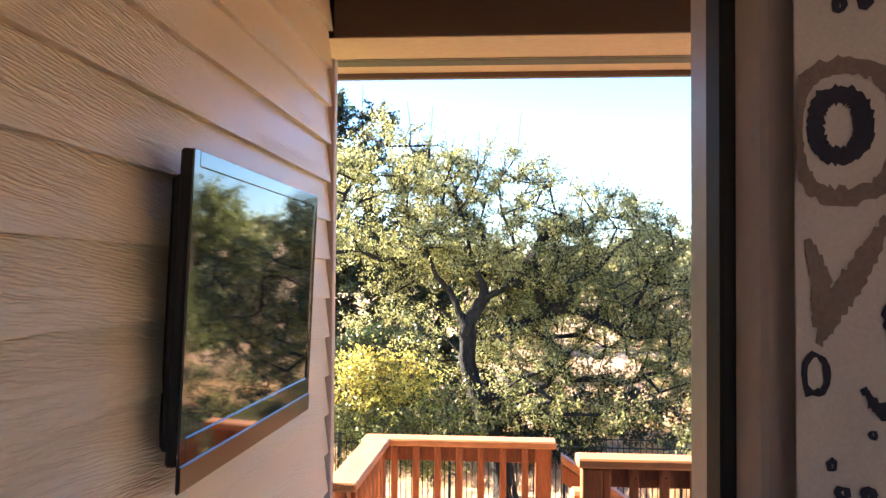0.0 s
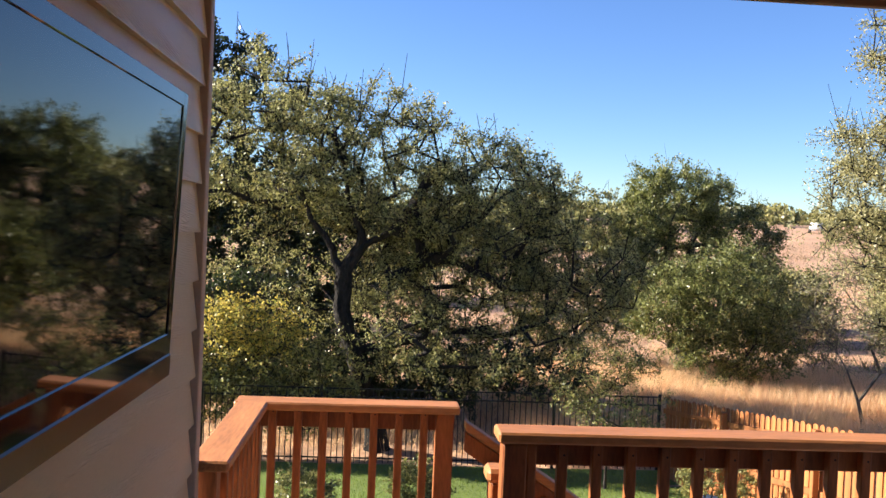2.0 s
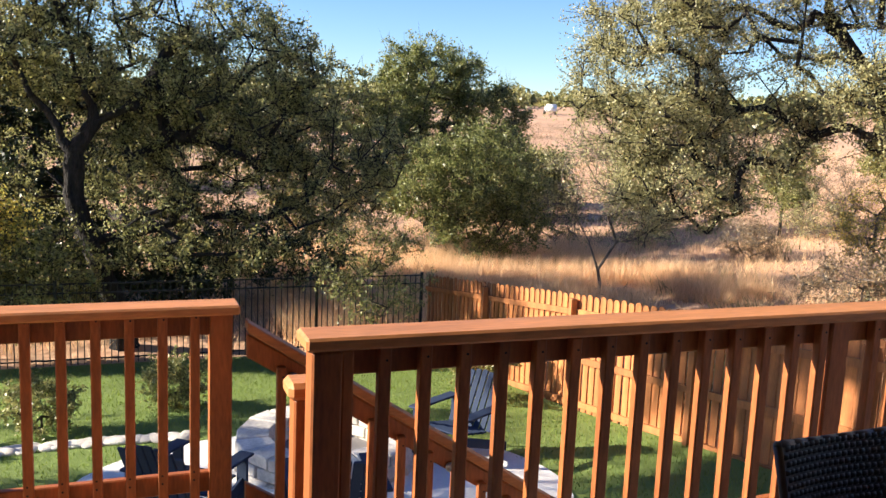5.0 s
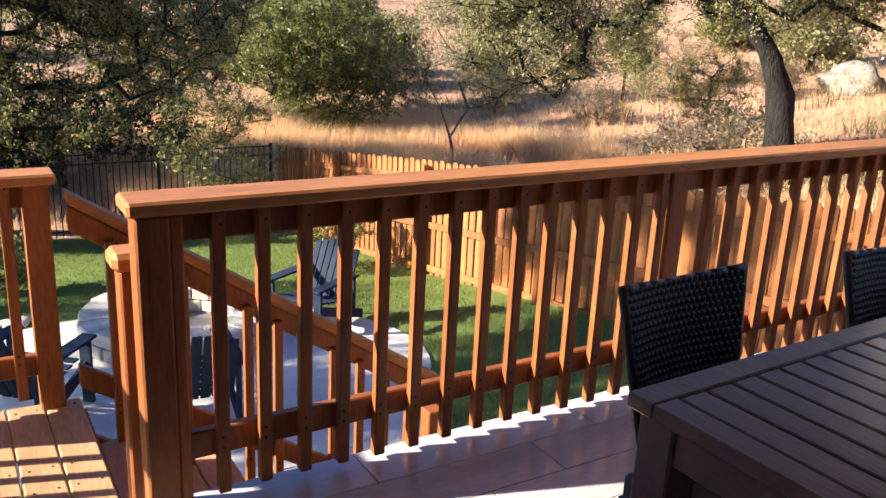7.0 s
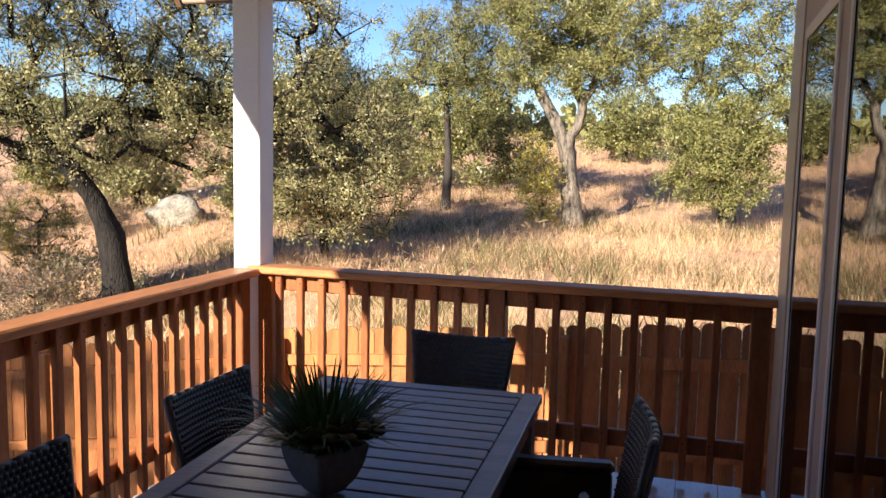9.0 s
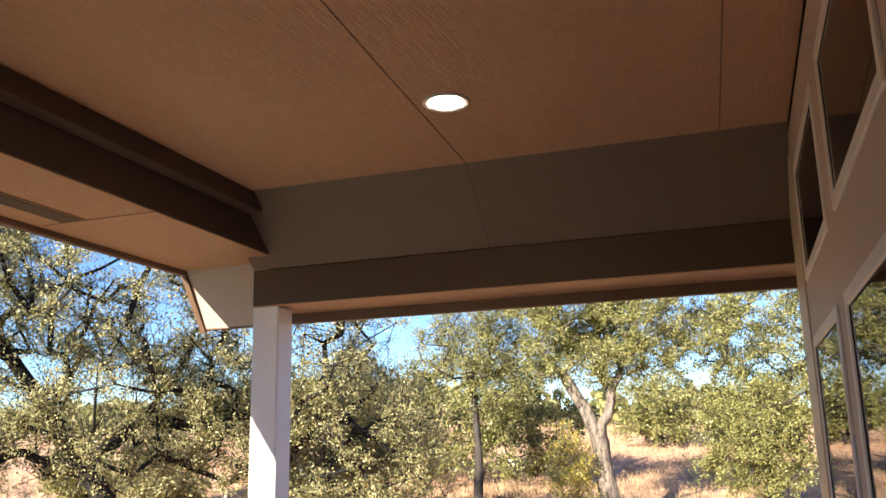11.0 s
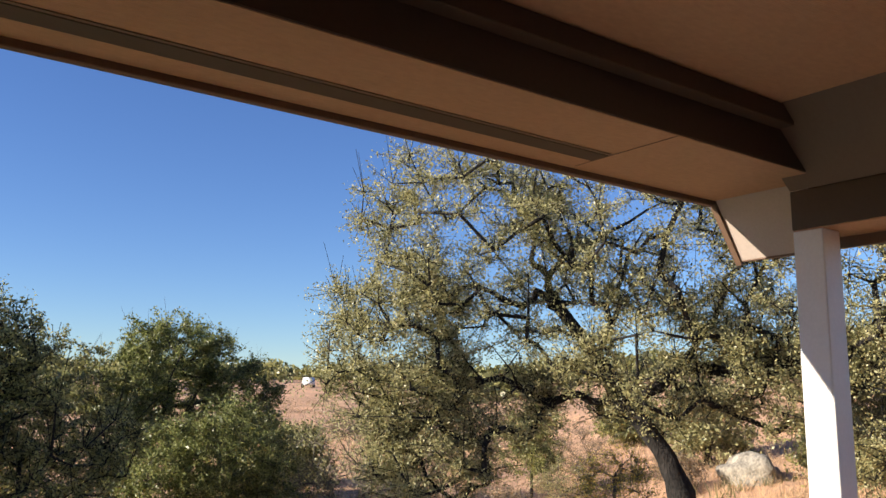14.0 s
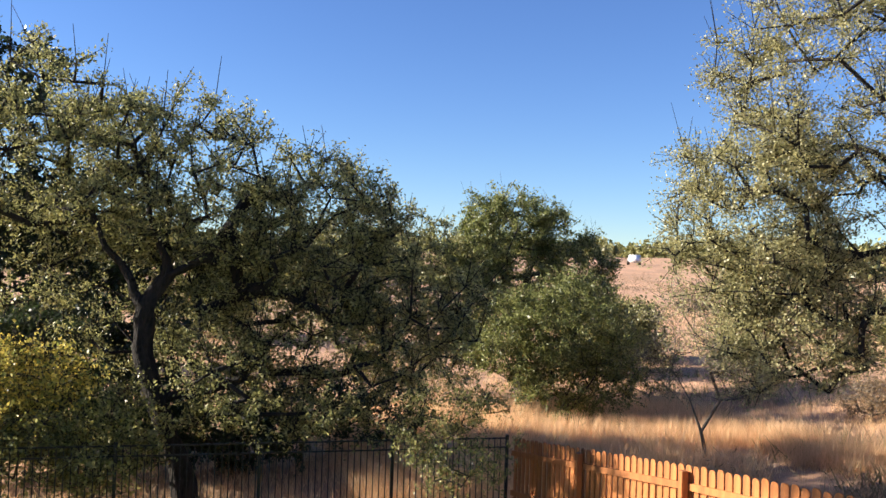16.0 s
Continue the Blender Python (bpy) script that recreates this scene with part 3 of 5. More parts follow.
def slanted(x0, z0, x1, z1, y0, y1, h):
    bm = bmesh.new()
    v = [bm.verts.new((x, y, z)) for y in (y0, y1) for x, z in ((x0, z0), (x1, z1), (x1, z1 + h), (x0, z0 + h))]
    for f in ((0, 1, 2, 3), (7, 6, 5, 4), (0, 4, 5, 1), (1, 5, 6, 2), (2, 6, 7, 3), (3, 7, 4, 0)):
        bm.faces.new([v[i] for i in f])
    bmesh.ops.recalc_face_normals(bm, faces=bm.faces)
    bmesh.ops.bevel(bm, geom=bm.edges[:], offset=0.005, segments=1, affect="EDGES")
    return bm


SL = -RISE / GO
for y in (YF + 0.075, 4.745):
    part("stringer", slanted(SX - 0.05, LZ - 0.30, SX + GO * N, LZ - 0.30 + SL * (GO * N + 0.05), y - 0.02, y + 0.02, 0.2), CEDAR, stairs)


def stair_rail(y, s):
    ob = thing("stair_railing", "sloping stained cedar stair railing with square balusters", "railing", "stair railings")
    L = 1.66
    part("handrail", slanted(SX - 0.02, 0.69, SX + L, 0.69 + SL * L, y - 0.05, y + 0.05, 0.045), CAPWOOD, ob, "sloping handrail board")
    part("top_rail", slanted(SX - 0.02, 0.58, SX + L, 0.58 + SL * L, y - 0.02, y + 0.02, 0.1), CEDAR, ob)
    part("bottom_rail", slanted(SX - 0.02, -0.07, SX + L, -0.07 + SL * L, y - 0.02, y + 0.02, 0.1), CEDAR, ob)
    part("end_post", lumber(SX + L - 0.07, SX + L + 0.02, y - 0.045, y + 0.045, -1.5, 0.55 + SL * L), None, ob)
    for i in range(11):
        x = SX + 0.12 + i * 0.135
        piece("baluster", BALUSTER, ob, pose(x, y + s * 0.038, -0.27 + SL * (x - SX)))
    for x in (SX + 0.17, SX + 0.9):
        bm = bmesh.new()
        bmesh.ops.create_uvsphere(bm, u_segments=8, v_segments=6, radius=0.022, matrix=pose(x, y - 0.04, 0.60 + SL * (x - SX)))
        part("bracket", bm, CHROME, ob, "small metal bracket", True)


stair_rail(4.75, -1)
nw = thing("stair_newel", "short cedar newel with a rounded cap at the stair", "post", at=(1.425, YF + 0.14, 0))
part("shaft", lumber(-0.04, 0.04, -0.04, 0.04, LZ, 0.72), None, nw)
part("cap", bm_box(-0.06, 0.06, -0.06, 0.06, 0.72, 0.775, 0.015), CAPWOOD, nw)


# ---- fences ----
def fence_top(y):
    return float(np.interp(y, [-6, 1, 4.5, 9, 11.7, 16.6], [0.55, 0.42, 0.12, -0.53, -0.8, -1.40]))


def dog_ear():
    bm = bmesh.new()
    w, h, t = 0.0665, 1.8, 0.008
    prof = [(-w, -h), (w, -h), (w, -0.042), (w - 0.012, -0.016), (w - 0.038, 0), (-w + 0.038, 0), (-w + 0.012, -0.016), (-w, -0.042)]
    a = [bm.verts.new((-t, y, z)) for y, z in prof]
    b = [bm.verts.new((t, y, z)) for y, z in prof]
    for i in range(8):
        j = (i + 1) % 8
        bm.faces.new((a[i], a[j], b[j], b[i]))
    bm.faces.new(a), bm.faces.new(b[::-1])
    bmesh.ops.recalc_face_normals(bm, faces=bm.faces)
    return mesh_of(bm, "picket", PICKET)


def wood_fence():
    ob = thing("wooden_fence", "tan cedar privacy fence of close dog-ear boards and rails", "fence")
    pick = dog_ear()
    ys = np.arange(-5, 16.5, 0.1425)
    for i, y in enumerate(ys):
        o = piece("picket", pick, ob, pose(fence_x(y) + 0.003 * math.sin(i * 4.7), y, fence_top(y) + 0.012 * math.sin(i * 3.7), 0.25 * math.sin(i * 2.1), 0, 1.5 * math.sin(i * 5.3)))
    marks = [-5, -2.6, -0.2, 2.2, 4.6, 7.0, 9.4, 11.8, 14.2, 16.45]
    for y0, y1 in zip(marks, marks[1:]):
        x0, x1 = fence_x(y0) - 0.028, fence_x(y1) - 0.028
        for drop in (0.26, 0.95, 1.6):
            bm = bmesh.new()
            z0, z1 = fence_top(y0) - drop, fence_top(y1) - drop
            v = [bm.verts.new((x + dx, y, z + dz)) for x, y, z in ((x0, y0, z0), (x1, y1, z1)) for dx, dz in ((-0.019, -0.045), (0.019, -0.045), (0.019, 0.045), (-0.019, 0.045))]
            for f in ((0, 1, 2, 3), (7, 6, 5, 4), (0, 4, 5, 1), (1, 5, 6, 2), (2, 6, 7, 3), (3, 7, 4, 0)):
                bm.faces.new([v[k] for k in f])
            bmesh.ops.recalc_face_normals(bm, faces=bm.faces)
            part("rail", bm, PICKET, ob)
        part("post", lumber(x0 - 0.11, x0 - 0.02, y0 - 0.045, y0 + 0.045, terrain(x0, y0) - 0.2, fence_top(y0) - 0.06, PICKET), None, ob)


wood_fence()


def iron_fence():
    ob = thing("iron_fence", "black iron picket fence at the foot of the lawn", "fence")
    x0, x1, y, top = -9.0, 6.42, 16.62, -1.40
    part("rail", bm_box(x0, x1, y - 0.014, y + 0.014, top - 0.03, top - 0.005, 0.003), IRON, ob)
    part("rail", bm_box(x0, x1, y - 0.014, y + 0.014, top - 0.19, top - 0.165, 0.003), IRON, ob)
    part("rail", bm_box(x0, x1, y - 0.014, y + 0.014, top - 1.34, top - 1.315, 0.003), IRON, ob)
    pk = lumber(-0.008, 0.008, -0.008, 0.008, -1.42, -0.01, IRON, 0.0)
    po = lumber(-0.026, 0.026, -0.026, 0.026, -1.6, 0.04, IRON, 0.004)
    posts = [6.40, 4.34, 2.12, -0.1, -2.3, -4.5, -6.7, -8.9]
    for x in posts:
        piece("post", po, ob, pose(x, y, top))
    for i in range(int((x1 - x0) / 0.108)):
        x = x0 + 0.05 + i * 0.108
        if min(abs(x - p) for p in posts) > 0.04:
            piece("picket", pk, ob, pose(x, y, top))


iron_fence()


# ---- television ----
def television():
    ob = thing("television", "black glossy flat television tilted on a wall mount", "television")
    ob.matrix_basis = pose(0.362, 2.318, 1.67, 0, 2.2, 0)
    w, h = 0.615, 0.362
    bm = bmesh.new()
    box(bm, -0.03, -0.004, -w, w, -h, h, 0.006)
    box(bm, -0.075, -0.031, -w * 0.9, w * 0.8, -h * 0.95, h * 0.85, 0.012)
    part("casing", bm, RUBBER, ob)
    bm = bmesh.new()
    b = 0.038
    for a in ((-w, -w + b, -h, h), (w - b, w, -h, h), (-w + b, w - b, h - b, h), (-w + b, w - b, -h, -h + 0.062)):
        box(bm, -0.0039, 0.004, a[0], a[1], a[2], a[3], 0.002)
    part("bezel", bm, BEZEL, ob, "glossy black bezel")
    part("screen", bm_box(-0.0038, 0.0, -w + b, w - b, -h + 0.062, h - b), SCREEN, ob, "mirror-like dark screen")
    part("lower_trim", bm_box(-0.003, 0.008, -w, w, -h - 0.06, -h + 0.004, 0.004), BLACK, ob)
    bm = bmesh.new()
    box(bm, -0.088, -0.076, -0.25, 0.25, -0.2, 0.2, 0.004)
    part("wall_mount", bm, BLACK, ob)


television()


# ---- curtain ----
def curtain():
    ob = thing("curtain", "heavy beige ikat-patterned curtain beside the open door", "curtain")
    X0, Y, S = XD + 0.022, 0.56, 0.00054

    def fold(u):
        return 0.028 * math.sin(u * 19 + 0.4) + 0.008 * math.sin(u * 47 + 1)

    bm = bmesh.new()
    nu = 72
    for s in (0, 0.004):
        a, b = [[bm.verts.new((X0 + 0.9 * i / nu, Y + fold(0.9 * i / nu) + s, z)) for i in range(nu + 1)] for z in (0.03, 2.5)]
        for i in range(nu):
            bm.faces.new((a[i], a[i + 1], b[i + 1], b[i]))
    part("cloth", bm, CLOTH, ob, smooth=True)

    rng = random.Random(12)

    def ribbon(points, width, closed, mat, name, z0, u0):
        """A dyed stroke along a line, swelling and thinning, laid on the folds of the cloth."""
        n = len(points)
        bm = bmesh.new()
        a, b = [], []
        for i, (u, v) in enumerate(points):
            p, q = points[(i - 1) % n if closed else max(0, i - 1)], points[(i + 1) % n if closed else min(n - 1, i + 1)]
            du, dv = q[0] - p[0], q[1] - p[1]
            L = math.hypot(du, dv) or 1
            w = width * (1 + 0.12 * math.sin(i * 2.3)) * (1 if closed else 0.35 + 0.8 * math.sin(math.pi * (i + 0.5) / n))
            for lst, sg in ((a, 1), (b, -1)):
                uu, vv = (u - sg * dv / L * w) * S + u0, (v + sg * du / L * w) * S + z0
                vv += rng.uniform(-1, 1) * 0.0022
                uu += rng.uniform(-1, 1) * 0.0009
                lst.append(bm.verts.new((X0 + max(0.001, uu), Y + fold(max(0.001, uu)) - 0.0022, vv)))
        for i in range(n if closed else n - 1):
            j = (i + 1) % n
            bm.faces.new((a[i], a[j], b[j], b[i]))
        part(name, bm, mat, ob)

    def oval(u, v, ru, rv, n=64):
        return [(u + ru * math.cos(6.2832 * i / n), v + rv * math.sin(6.2832 * i / n) * (1 + 0.1 * math.cos(12.566 * i / n))) for i in range(n)]

    def bend(*knots):
        out = []
        for (u0, v0), (u1, v1) in zip(knots, knots[1:]):
            out += [(u0 + (u1 - u0) * t / 12, v0 + (v1 - v0) * t / 12) for t in range(12)]
        return out + [knots[-1]]

    for k in range(5):
        for c, shift in ((0.0, 0.0), (0.15, -0.2), (0.3, 0.0), (0.45, -0.2), (0.6, 0.0)):
            z, u = 1.88 - 0.42 * (k - 1) + shift, c
            ribbon(oval(72, 0, 36, 54), 15, True, CLOTHDARK, "dyed_ring", z, u)
            ribbon(oval(80, -10, 80, 116), 14, True, CLOTHMID, "dyed_loop", z, u)
            ribbon(bend((140, -150), (100, -230), (60, -300), (40, -350)), 17, False, CLOTHMID, "dyed_stroke", z, u)
            ribbon(bend((20, -180), (45, -250), (35, -320)), 14, False, CLOTHMID, "dyed_stroke", z, u)
            ribbon(oval(34, -398, 20, 34, 14), 6, True, CLOTHDARK, "dyed_diamond", z, u)
            ribbon(bend((190, -250), (140, -300), (165, -370), (175, -430), (130, -455), (105, -420)), 13, False, CLOTHDARK, "dyed_scroll", z, u)
            for du, dv, r in ((112, 196, 11), (75, -585, 11), (118, -490, 7), (60, -540, 8)):
                ribbon(oval(du, dv, r * 0.6, r * 0.8, 8), r * 0.5, True, CLOTHDARK, "dyed_dot", z, u)


curtain()


# ---- dining table and chairs ----
def dining_table():
    w, d, b, z = 1.805, 0.835, 0.068, 0.762
    ob = thing("dining_table", "dark brown slatted wooden outdoor dining table", "table", at=(2.167, 1.667, 0))
    ob.rotation_euler = (0, 0, radians(2.7))
    part("edge_board", bm_box(0, w, 0, b, z - 0.034, z, 0.004), TABLEWOOD, ob)
    part("edge_board", bm_box(0, w, d - b, d, z - 0.034, z, 0.004), TABLEWOOD, ob)
    part("edge_board", bm_box(0, b, b + 0.001, d - b - 0.001, z - 0.034, z, 0.004), TABLEWOOD, ob)
    part("edge_board", bm_box(w - b, w, b + 0.001, d - b - 0.001, z - 0.034, z, 0.004), TABLEWOOD, ob)
    n = 21
    pitch = (w - 2 * b - 0.006) / n
    me = mesh_of(bm_box(0.004, pitch - 0.004, b + 0.004, d - b - 0.004, z - 0.03, z - 0.002, 0.003), "slat", TABLEWOOD)
    for i in range(n):
        piece("slat", me, ob, pose(b + 0.003 + i * pitch, 0, 0))
    for y in (0.03, d - 0.055):
        part("apron", bm_box(0.09, w - 0.09, y, y + 0.025, z - 0.125, z - 0.035, 0.003), TABLEWOOD, ob)
    for x in (0.03, w - 0.055):
        part("apron", bm_box(x, x + 0.025, 0.09, d - 0.09, z - 0.125, z - 0.035, 0.003), TABLEWOOD, ob)
    for x in (0.02, w - 0.11):
        for y in (0.02, d - 0.11):
            part("leg", bm_box(x, x + 0.09, y, y + 0.09, 0, z - 0.035, 0.005), TABLEWOOD, ob)
    return ob


dining_table()


def woven(width_low, width_top, height, nx, nz):
    """Proud weave knots over both faces of a tapered panel in the plane y = 0."""
    vs, fs = [], []
    for face in (-1, 1):
        for j in range(nz):
            for i in range(nx):
                z = (j + 0.5) / nz
                w = width_low + (width_top - width_low) * z
                x = ((i + 0.5 + (0.5 if j % 2 else 0)) / (nx + 0.5) - 0.5) * w
                bow = 0.03 * (1 - (2 * x / w) ** 2)
                hx, hz = 0.46 * w / nx, 0.36 * height / nz
                y0 = bow + face * 0.012
                k = len(vs)
                vs += [(x - hx, y0, z * height - hz), (x + hx, y0, z * height - hz), (x + hx, y0, z * height + hz), (x - hx, y0, z * height + hz), (x, y0 + face * 0.009, z * height)]
                for a, b in ((0, 1), (1, 2), (2, 3), (3, 0)):
                    fs.append((k + a, k + b, k + 4) if face < 0 else (k + b, k + a, k + 4))
    return fast_mesh("weave", vs, fs, WICKER, True)


def wicker_chair(arms):
    """A woven chair that faces -y, its back over y = 0."""
    ob = thing("wicker_armchair" if arms else "wicker_chair", "black woven wicker armchair with a tan seat" if arms else "black woven wicker dining chair with a tall tapered back", "chair", "chairs round the table")
    h0, h1 = 0.43, 0.865
    H = (h1 - h0) / math.cos(radians(10))
    bm = bmesh.new()
    nx, nz = 12, 6
    grid = {}
    for s, off in ((0, -0.011), (1, 0.011)):
        for j in range(nz + 1):
            w = 0.32 + 0.11 * j / nz
            for i in range(nx + 1):
                x = (i / nx - 0.5) * w
                top = -0.01 * math.cos(math.pi * (i / nx - 0.5)) if j == nz else 0
                grid[s, i, j] = bm.verts.new((x, 0.03 * (1 - (2 * x / w) ** 2) + off, H * j / nz + top))
    for j in range(nz):
        for i in range(nx):
            bm.faces.new((grid[0, i, j], grid[0, i + 1, j], grid[0, i + 1, j + 1], grid[0, i, j + 1]))
            bm.faces.new((grid[1, i, j + 1], grid[1, i + 1, j + 1], grid[1, i + 1, j], grid[1, i, j]))
    for j in range(nz):
        bm.faces.new((grid[0, 0, j + 1], grid[1, 0, j + 1], grid[1, 0, j], grid[0, 0, j]))
        bm.faces.new((grid[0, nx, j], grid[1, nx, j], grid[1, nx, j + 1], grid[0, nx, j + 1]))
    for i in range(nx):
        bm.faces.new((grid[0, i, nz], grid[0, i + 1, nz], grid[1, i + 1, nz], grid[1, i, nz]))
        bm.faces.new((grid[1, i, 0], grid[1, i + 1, 0], grid[0, i + 1, 0], grid[0, i, 0]))
    back = part("backrest", bm, WICKER, ob)
    back.matrix_basis = pose(0, -0.02, h0, -10, 0, 0)
    wv = part("weave", woven(0.325, 0.425, H, 22, 24), None, back)
    tagged(wv, kind="stuff")
    bm = bmesh.new()
    rim = [(-0.16, 0.0, 0.0), (-0.215, 0.0, H), (-0.16, 0.0134, H - 0.004), (-0.11, 0.022, H - 0.007), (-0.055, 0.028, H - 0.0095), (0.0, 0.03, H - 0.01), (0.055, 0.028, H - 0.0095), (0.11, 0.022, H - 0.007), (0.16, 0.0134, H - 0.004), (0.215, 0.0, H), (0.16, 0.0, 0.0)]
    for a, b in zip(rim, rim[1:]):
        d = Vector(b) - Vector(a)
        bmesh.ops.create_uvsphere(bm, u_segments=8, v_segments=6, radius=0.0118, matrix=Matrix.Translation(b))
        bmesh.ops.create_cone(bm, cap_ends=True, segments=8, radius1=0.0118, radius2=0.0118, depth=d.length, matrix=Matrix.Translation((Vector(a) + Vector(b)) / 2) @ d.to_track_quat("Z", "Y").to_matrix().to_4x4())
    part("rim", bm, WICKER, back, smooth=True)
    part("seat", bm_box(-0.23, 0.23, -0.46, -0.02, 0.36, 0.43, 0.015), WICKER, ob)
    part("cushion", bm_box(-0.215, 0.215, -0.45, -0.05, 0.431, 0.455, 0.01), CUSHION, ob, "tan seat pad")
    for x in (-0.205, 0.205):
        for y in (-0.44, -0.035):
            part("leg", bm_box(x - 0.022, x + 0.022, y - 0.022, y + 0.022, 0, 0.36, 0.005), WICKER, ob)
    if arms:
        for x in (-0.255, 0.255):
            part("arm", bm_box(x - 0.03, x + 0.03, -0.44, -0.005, 0.61, 0.645, 0.012), WICKER, ob)
            part("arm_panel", bm_box(x - 0.018, x + 0.018, -0.43, -0.01, 0.0, 0.609, 0.008), WICKER, ob)
    return ob


chair = wicker_chair(False)
chair.matrix_basis = pose(2.545, 2.705, 0, 0, 0, 2)
copy_thing(chair, pose(3.35, 2.665, 0, 0, 0, -3))
copy_thing(chair, pose(4.30, 2.16, 0, 0, 0, -91))
arm = wicker_chair(True)
arm.matrix_basis = pose(3.44, 1.42, 0, 0, 0, 189)
copy_thing(arm, pose(2.62, 1.53, 0, 0, 0, 175))


def planter(x, y):
    ob = thing("potted_plant", "spiky green grass and succulents in a grey square pot", "potted plant", at=(x, y, 0.763))
    bm = bmesh.new()
    prof = [(0.034, 0.0), (0.058, 0.035), (0.072, 0.075), (0.08, 0.115), (0.079, 0.128), (0.071, 0.128), (0.067, 0.105)]
    rings = [[bm.verts.new((sx * r, sy * r, z)) for sx, sy in ((-1, -1), (1, -1), (1, 1), (-1, 1))] for r, z in prof]
    for a, b in zip(rings, rings[1:]):
        for i in range(4):
            bm.faces.new((a[i], a[(i + 1) % 4], b[(i + 1) % 4], b[i]))
    bm.faces.new(rings[-1]), bm.faces.new(rings[0][::-1])
    bmesh.ops.bevel(bm, geom=[e for e in bm.edges], offset=0.004, segments=1, affect="EDGES")
    pot = part("pot", bm, POT, ob)
    pot.rotation_euler = (0, 0, radians(62))
    rng = np.random.default_rng(5)
    vs, fs = [], []
    for i in range(430):
        a, r0 = rng.uniform(0, 6.283), rng.uniform(0, 0.06)
        L, out = rng.uniform(0.13, 0.28), rng.uniform(0.35, 1.25)
        wd = rng.uniform(0.004, 0.0085)
        c, s = math.cos(a), math.sin(a)
        k = len(vs)
        for t in (0, 0.35, 0.7, 1.0):
            rr = r0 + L * out * t * 0.9
            z = 0.10 + L * (t - 0.5 * out * t * t)
            w = wd * (1 - 0.92 * t * t)
            vs += [(rr * c - s * w, rr * s + c * w, z), (rr * c + s * w, rr * s - c * w, z)]
        for j in range(3):
            fs.append((k + 2 * j, k + 2 * j + 1, k + 2 * j + 3, k + 2 * j + 2))
    part("grass_tuft", fast_mesh("grass_tuft", vs, fs, BLADE), None, ob, "dark green spiky leaves")
    for cx, cy, cz, R in ((-0.055, -0.065, 0.165, 0.07), (-0.09, -0.01, 0.145, 0.055), (0.01, -0.095, 0.15, 0.055)):
        bm = bmesh.new()
        for ringn, (n, tilt, size) in enumerate(((8, 75, 1.0), (7, 50, 0.8), (5, 22, 0.6))):
            for i in range(n):
                m = pose(cx, cy, cz, 0, 0, 360 * i / n + 20 * ringn) @ pose(0, 0, 0, 0, tilt, 0)
                bmesh.ops.create_uvsphere(bm, u_segments=6, v_segments=5, radius=R * 0.5 * size, matrix=m @ Matrix.Translation((0, 0, R * 0.6 * size)) @ Matrix.Diagonal((0.35, 0.7, 1.2, 1)))
        part("succulent", bm, SUCCULENT, ob, "brownish rosette succulent", True)


planter(2.90, 2.11)


# ---- yard things ----
def fire_pit(x, y):
    z = terrain(x, y) + 0.04
    ob = thing("fire_pit", "round fire pit of pale cut stone blocks", "fire pit", at=(x, y, z))
    n = 18
    for k in range(3):
        for i in range(n):
            bm = bmesh.new()
            a0, a1 = 6.2832 * (i + 0.5 * (k % 2)) / n + 0.008, 6.2832 * (i + 1 + 0.5 * (k % 2)) / n - 0.008
            z0, z1 = 0.13 * k + 0.004, 0.13 * (k + 1) - 0.004
            r0, r1 = 0.60, 0.95 + 0.012 * math.sin(i * 4.1 + k)
            v = [bm.verts.new((r * math.cos(a), r * math.sin(a), zz)) for zz in (z0, z1) for a, r in ((a0, r0), (a0, r1), (a1, r1), (a1, r0))]
            for f in ((3, 2, 1, 0), (4, 5, 6, 7), (0, 1, 5, 4), (1, 2, 6, 5), (2, 3, 7, 6), (3, 0, 4, 7)):
                bm.faces.new([v[j] for j in f])
            bmesh.ops.bevel(bm, geom=bm.edges[:], offset=0.012, segments=1, affect="EDGES")
            part("stone_block", bm, STONE, ob)
    bm = bmesh.new()
    bmesh.ops.create_cone(bm, cap_ends=True, segments=24, radius1=0.61, radius2=0.61, depth=0.04, matrix=pose(0, 0, 0.1))
    part("ash_bed", bm, GROUT, ob, "dark bed of ash and gravel")


